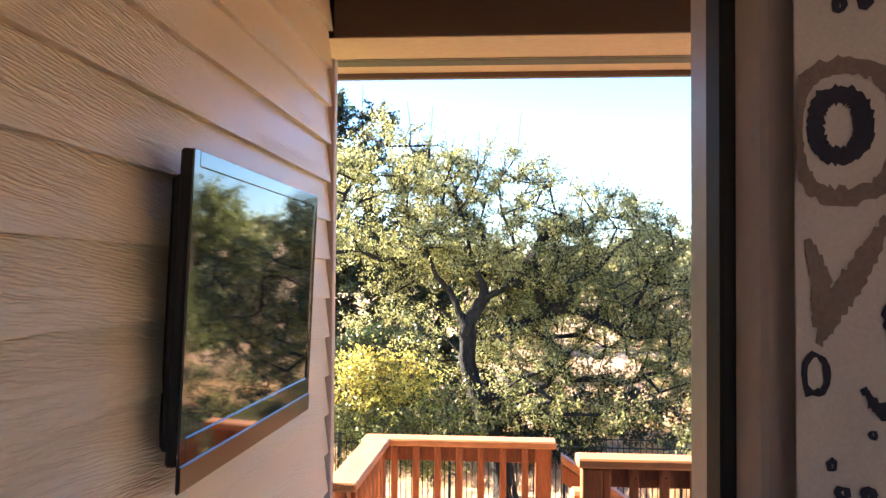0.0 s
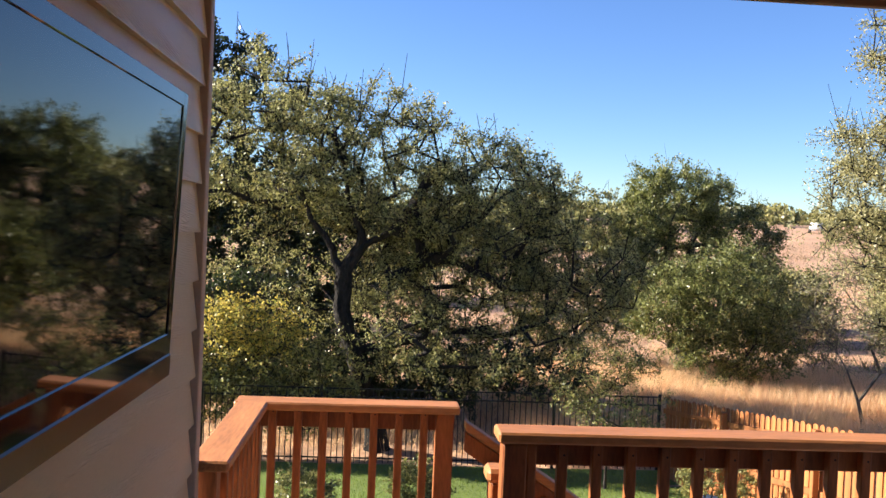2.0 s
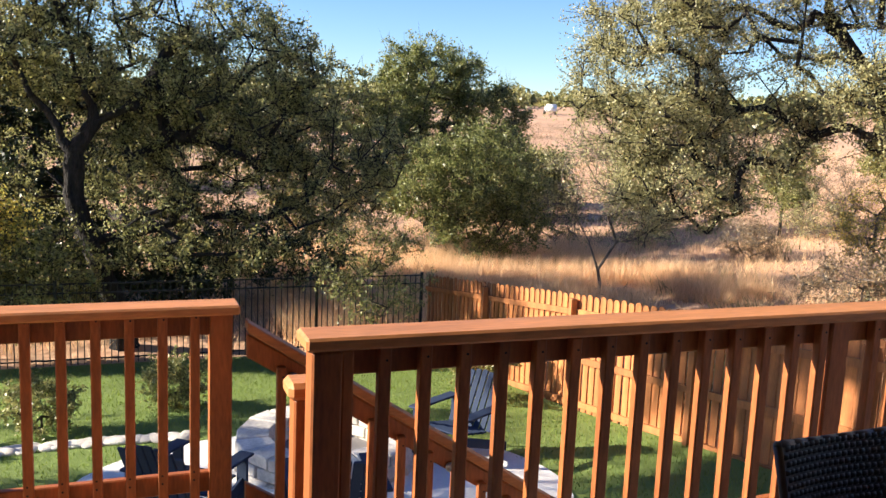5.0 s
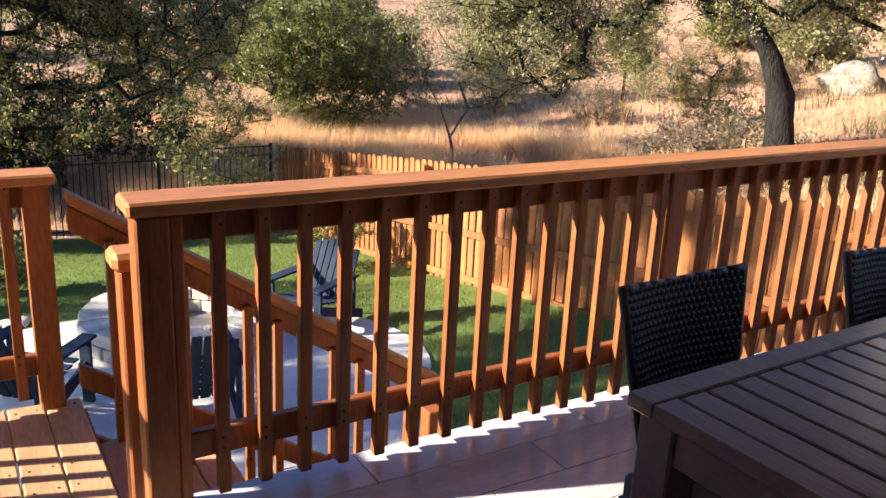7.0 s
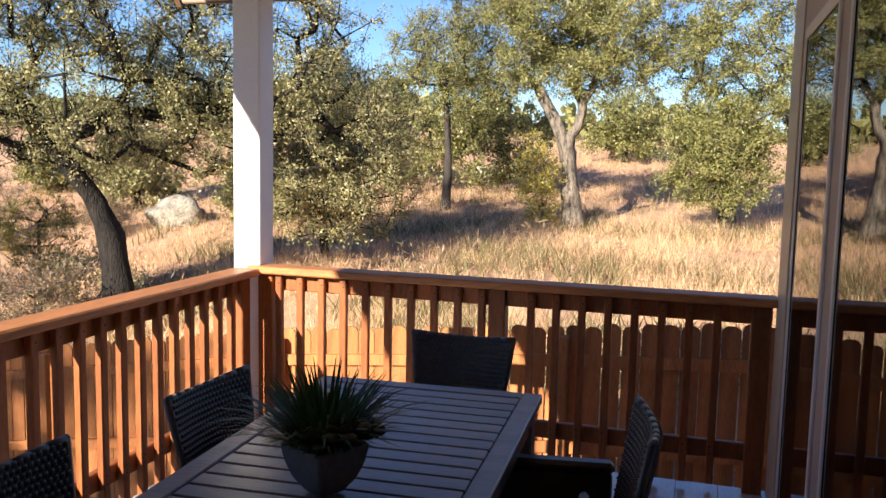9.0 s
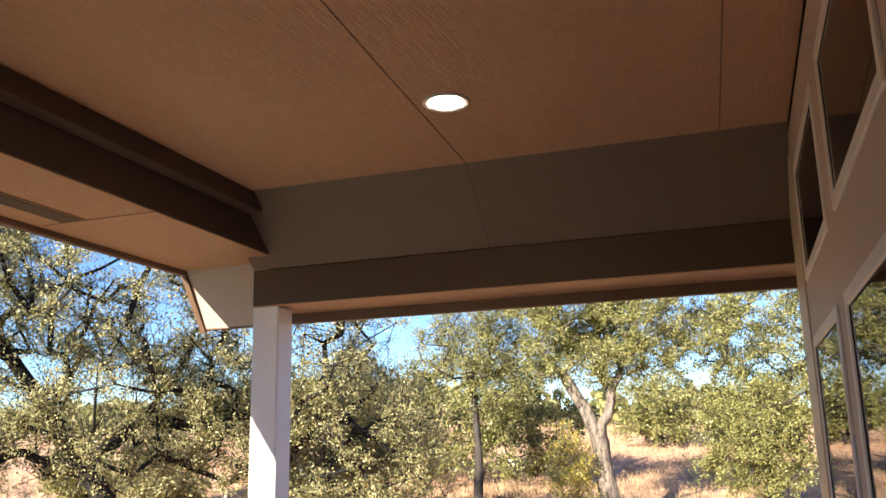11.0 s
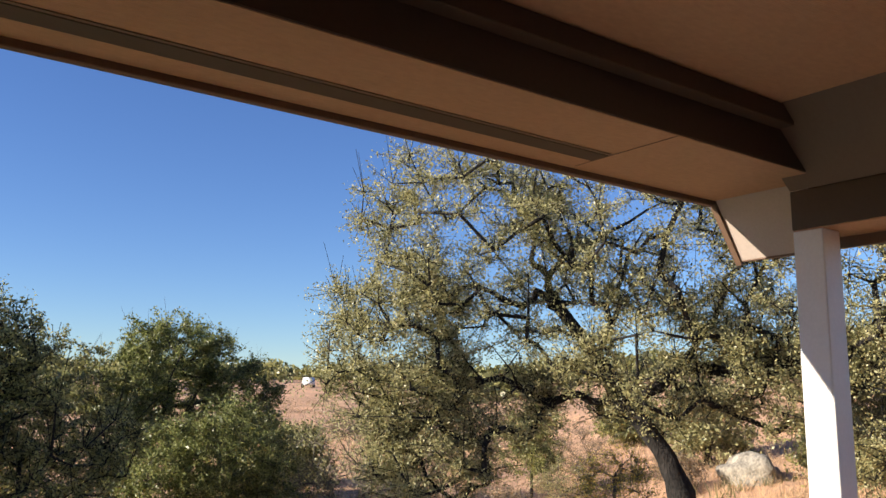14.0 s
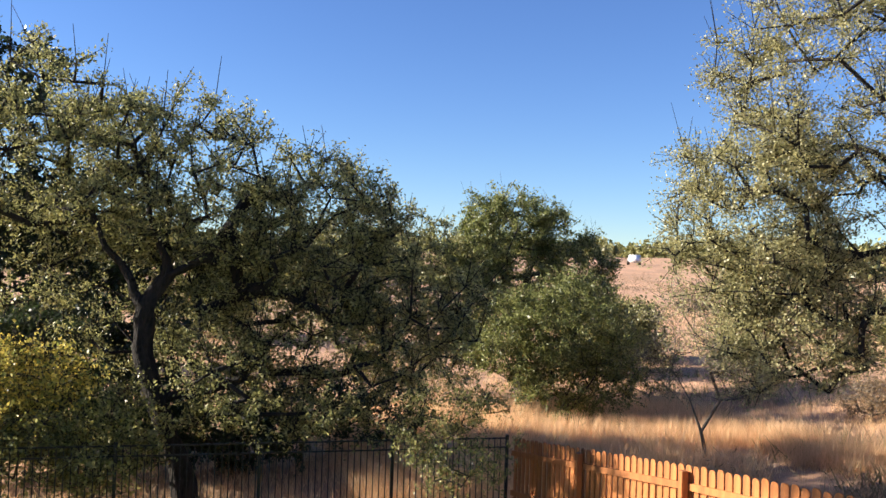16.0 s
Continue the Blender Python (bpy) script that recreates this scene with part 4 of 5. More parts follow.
def terrace():
    bm = bmesh.new()
    outline = []
    for i in range(48):
        a = 6.2832 * i / 48
        r = 2.35 * (1 + 0.05 * math.sin(3 * a + 0.5))
        outline.append((2.75 + r * 1.05 * math.cos(a), 8.9 + r * 1.05 * math.sin(a)))
    top = [bm.verts.new((x, y, terrain(x, y) + 0.05)) for x, y in outline]
    low = [bm.verts.new((x, y, terrain(x, y) - 0.15)) for x, y in outline]
    c = bm.verts.new((2.75, 8.9, terrain(2.75, 8.9) + 0.05))
    for i in range(48):
        j = (i + 1) % 48
        bm.faces.new((top[i], top[j], c)), bm.faces.new((low[i], low[j], top[j], top[i]))
    bmesh.ops.recalc_face_normals(bm, faces=bm.faces)
    structure("terrace", bm, CONCRETE, "pale round concrete terrace on the lawn")
    bm = bmesh.new()
    pts = [(3.2 + 0.35 * k, 5.1 + 0.35 * k * (0.2 if k > 3 else 0.9)) for k in range(2)]
    x0, x1, y0, y1 = 2.9, 4.3, 3.75, 7.2
    v = []
    for x, y in ((x0, y0), (x1, y0), (x1 - 0.1, 5.4), (x1 - 0.2, y1), (x0 - 0.6, y1), (x0 - 0.2, 5.4)):
        v.append((x, y))
    top = [bm.verts.new((x, y, terrain(x, y) + 0.045)) for x, y in v]
    low = [bm.verts.new((x, y, terrain(x, y) - 0.15)) for x, y in v]
    bm.faces.new((top[0], top[1], top[2], top[5])), bm.faces.new((top[5], top[2], top[3], top[4]))
    for i in range(6):
        j = (i + 1) % 6
        bm.faces.new((low[i], low[j], top[j], top[i]))
    bmesh.ops.recalc_face_normals(bm, faces=bm.faces)
    structure("pavement", bm, CONCRETE, "pale concrete walk from the stairs to the terrace")


terrace()
fire_pit(2.95, 9.85)


def adirondack():
    ob = thing("adirondack_chair", "blue-grey slatted adirondack garden chair", "chair", "garden chairs")
    for i in range(7):
        x = -0.27 + i * 0.09
        h = 0.6 + 0.08 * math.cos((i - 3) * 0.5)
        o = part("back_slat", bm_box(x - 0.038, x + 0.038, -0.01, 0.012, 0, h, 0.004), BLUEWOOD, ob)
        o.matrix_basis = pose(0, 0.22, 0.28, -24, 0, 0)
    for i in range(6):
        y = -0.3 + i * 0.09
        part("seat_slat", bm_box(-0.27, 0.27, y - 0.04, y + 0.04, 0.37 - i * 0.018, 0.39 - i * 0.018, 0.004), BLUEWOOD, ob)
    for x in (-0.33, 0.33):
        part("arm", bm_box(x - 0.07, x + 0.07, -0.42, 0.34, 0.56, 0.585, 0.006), BLUEWOOD, ob)
        part("front_leg", bm_box(x - 0.05, x + 0.05, -0.36, -0.325, 0, 0.559, 0.004), BLUEWOOD, ob)
        part("side_rail", slanted(-0.36, 0.28, 0.5, 0.0, x - 0.016, x + 0.016, 0.11), BLUEWOOD, ob).matrix_basis = pose(0, 0, 0) @ Matrix(((0, 1, 0, 0), (1, 0, 0, 0), (0, 0, 1, 0), (0, 0, 0, 1)))
        part("rear_prop", bm_box(x - 0.02, x + 0.02, 0.3, 0.34, 0.1, 0.559, 0.004), BLUEWOOD, ob)
    return ob


ad = adirondack()
ad.matrix_basis = pose(4.5, 9.9, terrain(4.5, 9.9) + 0.05, 0, 0, -60)
for x, y, r in ((1.4, 8.35, 140), (2.5, 7.6, 175)):
    copy_thing(ad, pose(x, y, terrain(x, y) + 0.05, 0, 0, r))


def border_stones():
    rng = random.Random(4)
    bm = bmesh.new()
    bmesh.ops.create_icosphere(bm, subdivisions=2, radius=0.5)
    for v in bm.verts:
        v.co *= 1 + 0.16 * noise.noise(v.co * 2.5)
    me = mesh_of(bm, "border_stone", STONE, True)
    for i in range(64):
        t = i / 63
        x = -5 + 6.6 * t
        y = 9.6 + 1.9 * math.sin(t * 1.9)
        ob = new("border_stone", me)
        tagged(ob, "pale rounded limestone edging the planting bed", "stone", "border stones")
        ob.matrix_basis = pose(x, y, terrain(x, y) + 0.055, 0, 0, rng.uniform(0, 360)) @ Matrix.Diagonal((rng.uniform(0.26, 0.44), rng.uniform(0.16, 0.24), rng.uniform(0.07, 0.1), 1))


border_stones()


# ---- trees ----
def tube_mesh(name, segs, mat, sides=6):
    """Tapered tubes along segments (p0, r0, p1, r1)."""
    p0 = np.array([s[0] for s in segs]); r0 = np.array([s[1] for s in segs])
    p1 = np.array([s[2] for s in segs]); r1 = np.array([s[3] for s in segs])
    d = p1 - p0
    L = np.linalg.norm(d, axis=1, keepdims=True)
    d = d / np.maximum(L, 1e-6)
    ref = np.where(np.abs(d[:, 2:3]) > 0.9, np.array([[1.0, 0, 0]]), np.array([[0, 0, 1.0]]))
    u = np.cross(d, ref); u /= np.linalg.norm(u, axis=1, keepdims=True)
    w = np.cross(d, u)
    a = np.arange(sides) * 2 * math.pi / sides
    ring = np.cos(a)[None, :, None] * u[:, None, :] + np.sin(a)[None, :, None] * w[:, None, :]
    vs = np.concatenate([p0[:, None] + ring * r0[:, None, None], (p1 + d * r1[:, None] * 0.4)[:, None] + ring * r1[:, None, None]], 1)
    n = len(segs)
    i = np.arange(sides)
    j = (i + 1) % sides
    f = np.stack([i, j, j + sides, i + sides], 1)[None] + (np.arange(n) * 2 * sides)[:, None, None]
    return fast_mesh(name, vs.reshape(-1, 3), f.reshape(-1, 4), mat, True)


def trunk_mesh(points, radii, mat, sides=10):
    """One connected bark tube along a bent line, wider and ribbed at the foot."""
    vs, fs = [], []
    fine = []
    for i in range(len(points) - 1):
        for s in range(4):
            t = s / 4
            fine.append((points[i] * (1 - t) + points[i + 1] * t, radii[i] * (1 - t) + radii[i + 1] * t))
    fine.append((points[-1], radii[-1]))
    for i, (p, r) in enumerate(fine):
        flare = 1 + 0.5 * math.exp(-i / 1.6)
        for k in range(sides):
            a = 6.2832 * k / sides
            rr = r * flare * (1 + 0.14 * math.sin(3 * a + i * 0.6) + 0.24 * noise.noise((k * 1.7, i * 0.9, 1)))
            vs.append((p[0] + rr * math.cos(a), p[1] + rr * math.sin(a), p[2]))
    for i in range(len(fine) - 1):
        for k in range(sides):
            j = (k + 1) % sides
            fs.append((i * sides + k, i * sides + j, (i + 1) * sides + j, (i + 1) * sides + k))
    return fast_mesh("trunk", vs, fs, mat, True)


def tree(name, label, trunk, r_base, blobs, clusters, leaves, leaf_size, bark, leaf, seed, puff=0.34, twigs=5, category="tree", hang=0.0, min_r=0.011, limbs=()):
    """A tree: a trunk line, limbs grown towards points spread in the crown's blobs, twigs, and leaves in clumps round their ends.
    blobs: (centre, radii, weight), in metres from the foot."""
    rng = np.random.default_rng(seed)
    foot = Vector((trunk[0][0], trunk[0][1], terrain(trunk[0][0], trunk[0][1]) - 0.15))
    ob = thing(name, label, category, at=foot)
    nodes = [np.array([p[0] - foot.x, p[1] - foot.y, (p[2] - foot.z) if i else 0.0]) for i, p in enumerate(trunk)]
    parent = [-1] + list(range(len(trunk) - 1))
    thick = {}
    for line, r0 in limbs:
        line = [np.array([p[0] - foot.x, p[1] - foot.y, p[2] - foot.z]) for p in line]
        last = int(np.argmin(np.linalg.norm(np.array(nodes) - line[0], axis=1)))
        for i, (p, q) in enumerate(zip(line, line[1:])):
            for s in (0.34, 0.67, 1.0):
                nodes.append(p + (q - p) * s + rng.normal(0, 0.05, 3))
                parent.append(last)
                last = len(nodes) - 1
                thick[last] = r0 * (1 - 0.75 * (i + s) / (len(line) - 1))
    weight = np.array([b[2] for b in blobs], float)
    weight /= weight.sum()
    pts = []
    while len(pts) < clusters:
        b = blobs[rng.choice(len(blobs), p=weight)]
        v = rng.normal(size=3)
        v /= np.linalg.norm(v)
        p = np.array(b[0]) - np.array([foot.x, foot.y, foot.z]) + v * np.array(b[1]) * rng.uniform(0.25, 1.0) ** 0.5
        if p[2] > 0.25:
            pts.append(p)
    top = nodes[-1]
    pts.sort(key=lambda p: np.linalg.norm(p - top))
    ends = []
    for p in pts:
        arr = np.array(nodes)
        dist = np.linalg.norm(arr - p, axis=1) + 0.6 * np.maximum(0, arr[:, 2] - p[2])
        if len(nodes) > 3:
            dist[0] += 3.0
        k = int(np.argmin(dist))
        a = nodes[k]
        L = np.linalg.norm(p - a)
        m = max(1, int(L / 0.55))
        last = k
        for s in range(1, m + 1):
            t = s / m
            q = a + (p - a) * t + (rng.normal(0, 0.09, 3) if s < m else 0) + np.array([0, 0, 0.12 * L * math.sin(math.pi * t) * (0.6 - hang)])
            nodes.append(q)
            parent.append(last)
            last = len(nodes) - 1
        ends.append(last)
    n = len(nodes)
    area = np.zeros(n)
    for e in ends:
        area[e] += min_r ** 2
    for i in range(n - 1, 0, -1):
        area[i] = max(area[i], min_r ** 2)
        area[parent[i]] += area[i] * 0.93
    rad = np.sqrt(area)
    rad *= 1.0 / rad[0] * r_base if rad[0] > r_base else 1.0
    rad = np.maximum(rad * 0.66, min_r * 0.7)
    rad[0] = r_base
    for i in range(1, len(trunk)):
        rad[i] = max(rad[i], r_base * (1 - 0.42 * i / (len(trunk) - 1)))
    for i, r in thick.items():
        rad[i] = max(rad[i], r)
    part("trunk", trunk_mesh([nodes[i] for i in range(len(trunk))], [rad[i] for i in range(len(trunk))], bark), None, ob, "crooked bare trunk")
    segs = [(nodes[parent[i]], min(rad[parent[i]], rad[i] * 1.8 + 0.01), nodes[i], rad[i]) for i in range(len(trunk), n)]
    tagged(part("limb_mass", tube_mesh("limb_mass", segs, bark), None, ob, "spreading crooked limbs"), kind="stuff")
    tw, tips = [], []
    for e in ends:
        for _ in range(twigs):
            v = rng.normal(size=3) * np.array([1, 1, 0.75]) + np.array([0, 0, 0.25 - hang])
            v *= puff * rng.uniform(0.7, 1.9) / np.linalg.norm(v)
            b = nodes[e] + v
            tw.append((nodes[e], min_r * 0.6, b, min_r * 0.25))
            tips.append((nodes[e], b))
        if nodes[e][2] > 1.2 and rng.uniform() < 0.4:
            for _ in range(2):
                v = (rng.normal(size=3) * 0.3 + np.array([0, 0, 0.8])) * puff * rng.uniform(1.2, 2.6)
                tw.append((nodes[e], min_r * 0.6, nodes[e] + v, min_r * 0.3))
    tagged(part("twig_mass", tube_mesh("twig_mass", tw, bark, 3), None, ob), kind="stuff")
    T0, T1 = np.array([t[0] for t in tips]), np.array([t[1] for t in tips])
    pick = rng.integers(0, len(tips), leaves)
    t = rng.uniform(0.15, 1.08, leaves)[:, None]
    c = T0[pick] * (1 - t) + T1[pick] * t + rng.normal(0, puff * 0.17, (leaves, 3))
    size = leaf_size * rng.uniform(0.55, 1.25, leaves)[:, None]
    u = rng.normal(size=(leaves, 3)); u /= np.linalg.norm(u, axis=1, keepdims=True)
    w = np.cross(u, rng.normal(size=(leaves, 3))); w /= np.linalg.norm(w, axis=1, keepdims=True)
    vs = np.stack([c - u * size * 0.5, c + w * size * 0.27, c + u * size * 0.5, c - w * size * 0.27], 1).reshape(-1, 3)
    part("crown", fast_mesh("crown", vs, np.arange(leaves * 4).reshape(-1, 4), leaf), None, ob)
    return ob


tree("live_oak", "wide live oak with dark crooked trunk behind the iron fence",
     [(1.0, 17.7, -2.8), (0.86, 17.6, -2.0), (0.42, 17.5, -0.8), (0.16, 17.45, 0.0), (0.2, 17.4, 0.72), (0.53, 17.4, 1.25), (1.15, 17.4, 1.6), (1.5, 17.4, 2.05), (1.85, 17.4, 2.7)], 0.2,
     [((-1.6, 18.0, 3.2), (2.2, 2.1, 1.9), 3.4), ((1.1, 18.0, 2.8), (2.2, 2.1, 1.6), 3.4), ((3.1, 17.8, 2.1), (1.7, 2.0, 1.5), 3.2), ((3.0, 18.1, 0.4), (2.6, 1.4, 1.5), 2.6), ((0.8, 18.5, 0.9), (3.2, 1.0, 1.5), 2.2), ((5.0, 17.4, 0.7), (1.3, 1.2, 1.5), 1.2), ((2.6, 17.0, -0.7), (2.4, 1.0, 0.8), 1.1)],
     620, 158000, 0.064, DARKBARK, LIVELEAF, 1, min_r=0.017,
     limbs=(([(0.42, 17.5, -0.8), (1.1, 17.4, -0.75), (1.75, 17.3, -0.45), (2.4, 17.2, 0.2)], 0.085),
            ([(0.2, 17.4, 0.72), (-0.3, 17.4, 1.4), (-0.7, 17.5, 2.3), (-1.4, 17.6, 2.9)], 0.085),
            ([(0.53, 17.4, 1.25), (0.35, 17.4, 2.0), (0.1, 17.4, 2.9), (-0.2, 17.4, 3.8)], 0.08),
            ([(1.15, 17.4, 1.6), (1.9, 17.3, 1.5), (2.8, 17.2, 1.9), (3.6, 17.2, 2.6)], 0.08),
            ([(1.5, 17.4, 2.05), (1.7, 17.4, 1.2), (2.0, 17.3, 0.7)], 0.05)))
# This crown looks shaded through its leaf colour alone.
tree("oak_tree", "dense oak beyond the fence, shade painted into its leaves",
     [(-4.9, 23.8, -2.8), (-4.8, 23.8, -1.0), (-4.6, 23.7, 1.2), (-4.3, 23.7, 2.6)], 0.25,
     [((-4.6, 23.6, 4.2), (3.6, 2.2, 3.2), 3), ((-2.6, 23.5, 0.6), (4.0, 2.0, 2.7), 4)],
     460, 105000, 0.14, BARK, SHADELEAF, 2)
tree("yellow_bush", "yellow-green autumn bush by the fence", [(-3.1, 17.9, -2.8), (-3.1, 17.9, -2.0), (-3.0, 17.9, -1.4)], 0.05,
     [((-1.55, 17.0, -0.5), (1.0, 0.4, 0.8), 2.0), ((-3.6, 17.2, -0.9), (1.4, 0.6, 1.3), 1)], 120, 9500, 0.075, BARK, YELLOWLEAF, 3, category="bush")
# Brush widened over bright ground; the oak's shade is in its leaf colour.
tree("understory", "brush under the oak, shade painted into its leaves", [(2.2, 20.2, -2.8), (2.2, 20.2, -2.5), (2.3, 20.2, -2.2)], 0.05,
     [((1.6, 20.2, -1.9), (2.2, 0.9, 0.8), 1), ((4.0, 20.8, -1.7), (2.4, 0.9, 0.8), 1.2), ((-1.9, 20.4, -1.0), (3.2, 1.0, 1.7), 3)], 260, 46000, 0.1, BARK, SHADELEAF, 17, category="bush")
tree("low_bush", "grey-green brush under the oak", [(-0.6, 18.3, -2.8), (-0.6, 18.3, -2.2), (-0.5, 18.3, -1.8)], 0.04,
     [((-0.3, 17.0, -1.45), (1.1, 0.4, 0.9), 1), ((-2.2, 16.95, -1.6), (1.2, 0.3, 0.7), 1)], 130, 17000, 0.075, BARK, GREENLEAF, 4, category="bush")
tree("round_oak", "full rounded green oak across the field", [(11.4, 29.0, -2.6), (11.3, 29.0, -1.2), (11.5, 29.0, 0.4), (11.4, 29.0, 1.4)], 0.22,
     [((11.4, 29.0, 1.9), (2.9, 2.2, 1.9), 3), ((10.9, 28.8, 3.2), (1.9, 1.5, 0.9), 1.5), ((13.0, 28.8, 1.2), (1.9, 1.6, 1.6), 1.5), ((9.8, 28.8, 0.8), (1.6, 1.6, 1.6), 1.2), ((11.5, 28.6, -0.6), (3.2, 1.5, 1.6), 1.5)], 360, 84000, 0.09, BARK, ELMLEAF, 5, puff=0.36)
tree("elm_bush", "bushy green elm in the dry grass", [(10.9, 24.3, -2.7), (10.9, 24.3, -2.4), (10.9, 24.3, -1.8)], 0.06,
     [((10.8, 24.3, -0.1), (2.1, 1.5, 1.7), 3), ((11.2, 24.2, -1.5), (2.0, 1.3, 1.0), 1.3), ((9.2, 24.6, -0.5), (1.3, 1.2, 1.3), 1)], 260, 52000, 0.08, BARK, ELMLEAF, 6, category="bush")
tree("scrub_tree", "grey-green scrub trees in a loose row", [(7.3, 28.0, -2.7), (7.3, 28.0, -1.9), (7.4, 28.0, -1.0)], 0.1,
     [((7.1, 28.0, 1.1), (2.1, 1.2, 2.3), 2), ((8.8, 28.4, 0.4), (1.4, 1.2, 2.0), 1), ((5.0, 28.4, 1.2), (2.0, 1.2, 1.9), 1), ((7.3, 27.8, -0.9), (3.1, 1.2, 1.0), 1.3)], 260, 36000, 0.1, BARK, OAKLEAF, 7)
tree("big_oak", "large leaning oak with open thin crown and dark limbs",
     [(14.62, 11.65, -0.8), (14.5, 11.85, 0.0), (14.33, 12.1, 0.65), (14.0, 12.5, 1.5), (13.65, 12.95, 2.3), (13.16, 13.65, 3.5)], 0.25,
     [((11.6, 14.5, 4.8), (2.5, 2.2, 2.2), 3.2), ((13.9, 12.2, 5.3), (2.7, 2.3, 2.3), 2.8), ((16.1, 9.6, 3.9), (2.4, 2.2, 2.2), 2.5), ((10.4, 15.4, 2.6), (1.6, 1.5, 1.9), 2.6), ((14.5, 12.5, 2.4), (3.0, 2.2, 1.5), 2.0), ((16.7, 8.4, 1.6), (1.8, 1.9, 1.8), 1.8), ((11.1, 15.1, 0.6), (1.3, 1.2, 1.2), 1.4), ((15.4, 10.6, 2.2), (1.6, 1.6, 1.3), 1.6), ((12.0, 14.4, 1.6), (1.4, 1.2, 0.9), 0.9)],
     950, 290000, 0.058, DARKBARK, GREYLEAF, 8, puff=0.38, twigs=6, min_r=0.015,
     limbs=(([(13.16, 13.65, 3.5), (12.9, 13.9, 3.75), (12.55, 14.2, 3.45), (11.9, 14.7, 3.9), (11.2, 15.1, 3.6)], 0.095),
            ([(13.16, 13.65, 3.5), (13.05, 13.8, 4.1), (12.75, 14.05, 4.5), (12.8, 14.0, 5.2), (12.3, 14.3, 5.9)], 0.085),
            ([(13.05, 13.8, 4.1), (13.4, 13.5, 4.6), (13.9, 12.9, 5.0), (14.6, 12.2, 5.6)], 0.075),
            ([(13.55, 13.1, 2.3), (13.9, 12.8, 3.3), (13.95, 12.7, 4.2), (14.2, 12.3, 4.9)], 0.075),
            ([(13.85, 12.7, 1.5), (13.3, 13.2, 1.75), (12.9, 13.7, 1.7), (12.2, 14.3, 2.0), (11.4, 14.9, 1.7)], 0.08),
            ([(13.85, 12.7, 1.5), (14.6, 11.9, 2.2), (15.1, 11.3, 3.2), (15.2, 11.2, 4.0), (15.9, 10.2, 4.6)], 0.1),
            ([(14.6, 11.9, 2.2), (15.6, 10.7, 2.2), (16.4, 9.3, 2.6), (16.9, 8.3, 2.0)], 0.08)))
tree("bare_shrub", "thin brownish shrub with bare stems", [(12.1, 19.2, -2.6), (12.0, 19.2, -2.3), (11.9, 19.2, -1.9)], 0.05,
     [((12.0, 19.2, 0.1), (1.7, 1.0, 1.6), 1), ((13.4, 19.6, 0.4), (1.7, 1.0, 1.3), 0.8), ((14.6, 19.8, 1.0), (1.3, 1.0, 1.1), 0.5)], 210, 12000, 0.06, PALEBARK, GREYLEAF, 9, twigs=8, category="bush")
tree("young_tree", "small thin yard tree in front of the iron fence", [(4.95, 15.0, -2.8), (4.95, 15.0, -2.2), (4.97, 15.0, -1.6)], 0.025,
     [((4.95, 15.0, -1.0), (1.05, 0.8, 1.0), 1)], 80, 6500, 0.055, BARK, GREENLEAF, 10, puff=0.22, min_r=0.006)
tree("pale_oak", "tall oak with a pale forked trunk in dry grass", [(25.25, 4.72, -0.6), (25.22, 4.8, 0.6), (25.2, 4.96, 1.75), (25.15, 5.35, 2.7), (25.05, 5.9, 3.7)], 0.27,
     [((25.0, 5.4, 5.8), (1.8, 1.8, 1.7), 3), ((25.1, 3.6, 5.0), (1.6, 1.7, 1.6), 2.4), ((25.3, 7.4, 6.4), (1.6, 1.7, 1.2), 1.3), ((25.0, 6.2, 4.3), (1.1, 1.0, 0.9), 0.9), ((25.0, 4.6, 3.9), (0.9, 1.4, 0.8), 1.1)], 360, 100000, 0.072, PALEBARK, GREENLEAF, 11, puff=0.42,
     limbs=(([(25.2, 4.96, 1.75), (25.25, 4.6, 2.8), (25.3, 4.2, 3.9), (25.2, 3.8, 4.9)], 0.17), ([(25.25, 4.6, 2.8), (25.3, 4.9, 3.7), (25.2, 5.0, 4.8)], 0.1)))
tree("field_oak", "leafy green oak with low hanging foliage on the slope", [(26.4, 0.6, -0.5), (26.4, 0.6, 0.8), (26.3, 0.5, 2.2)], 0.24,
     [((25.8, 0.4, 4.4), (1.7, 2.2, 2.1), 3), ((25.7, 0.9, 2.1), (1.4, 1.5, 1.1), 1.4), ((26.0, -1.6, 3.0), (1.6, 1.6, 1.9), 1.4), ((25.4, 0.9, 1.3), (1.1, 1.6, 1.0), 1.5)], 320, 90000, 0.076, BARK, GREENLEAF, 12, puff=0.42)
tree("scrub_oak", "low spreading scrub oak with hanging grey foliage", [(19.6, 9.8, -0.8), (19.5, 9.8, -0.2), (19.5, 9.7, 0.5)], 0.1,
     [((19.3, 9.6, 2.1), (1.6, 1.9, 1.6), 3), ((19.0, 8.7, 1.0), (1.3, 1.5, 1.4), 1.7), ((19.0, 10.6, 0.9), (1.3, 1.5, 1.3), 1.4)], 320, 66000, 0.058, BARK, GREYLEAF, 13)
tree("slope_oak", "green oak on the slope beyond the field", [(33.0, 11.0, 0.4), (33.0, 10.9, 1.0), (32.9, 10.8, 1.8)], 0.22,
     [((33.0, 10.7, 3.4), (2.0, 3.4, 2.2), 3), ((33.0, 14.0, 3.2), (2.0, 2.6, 1.8), 2), ((32.5, 8.5, 2.0), (1.8, 2.2, 1.6), 1.5), ((32.0, 11.0, 1.0), (1.8, 4.0, 1.0), 1.5)], 300, 40000, 0.13, BARK, OAKLEAF, 14, puff=0.48)
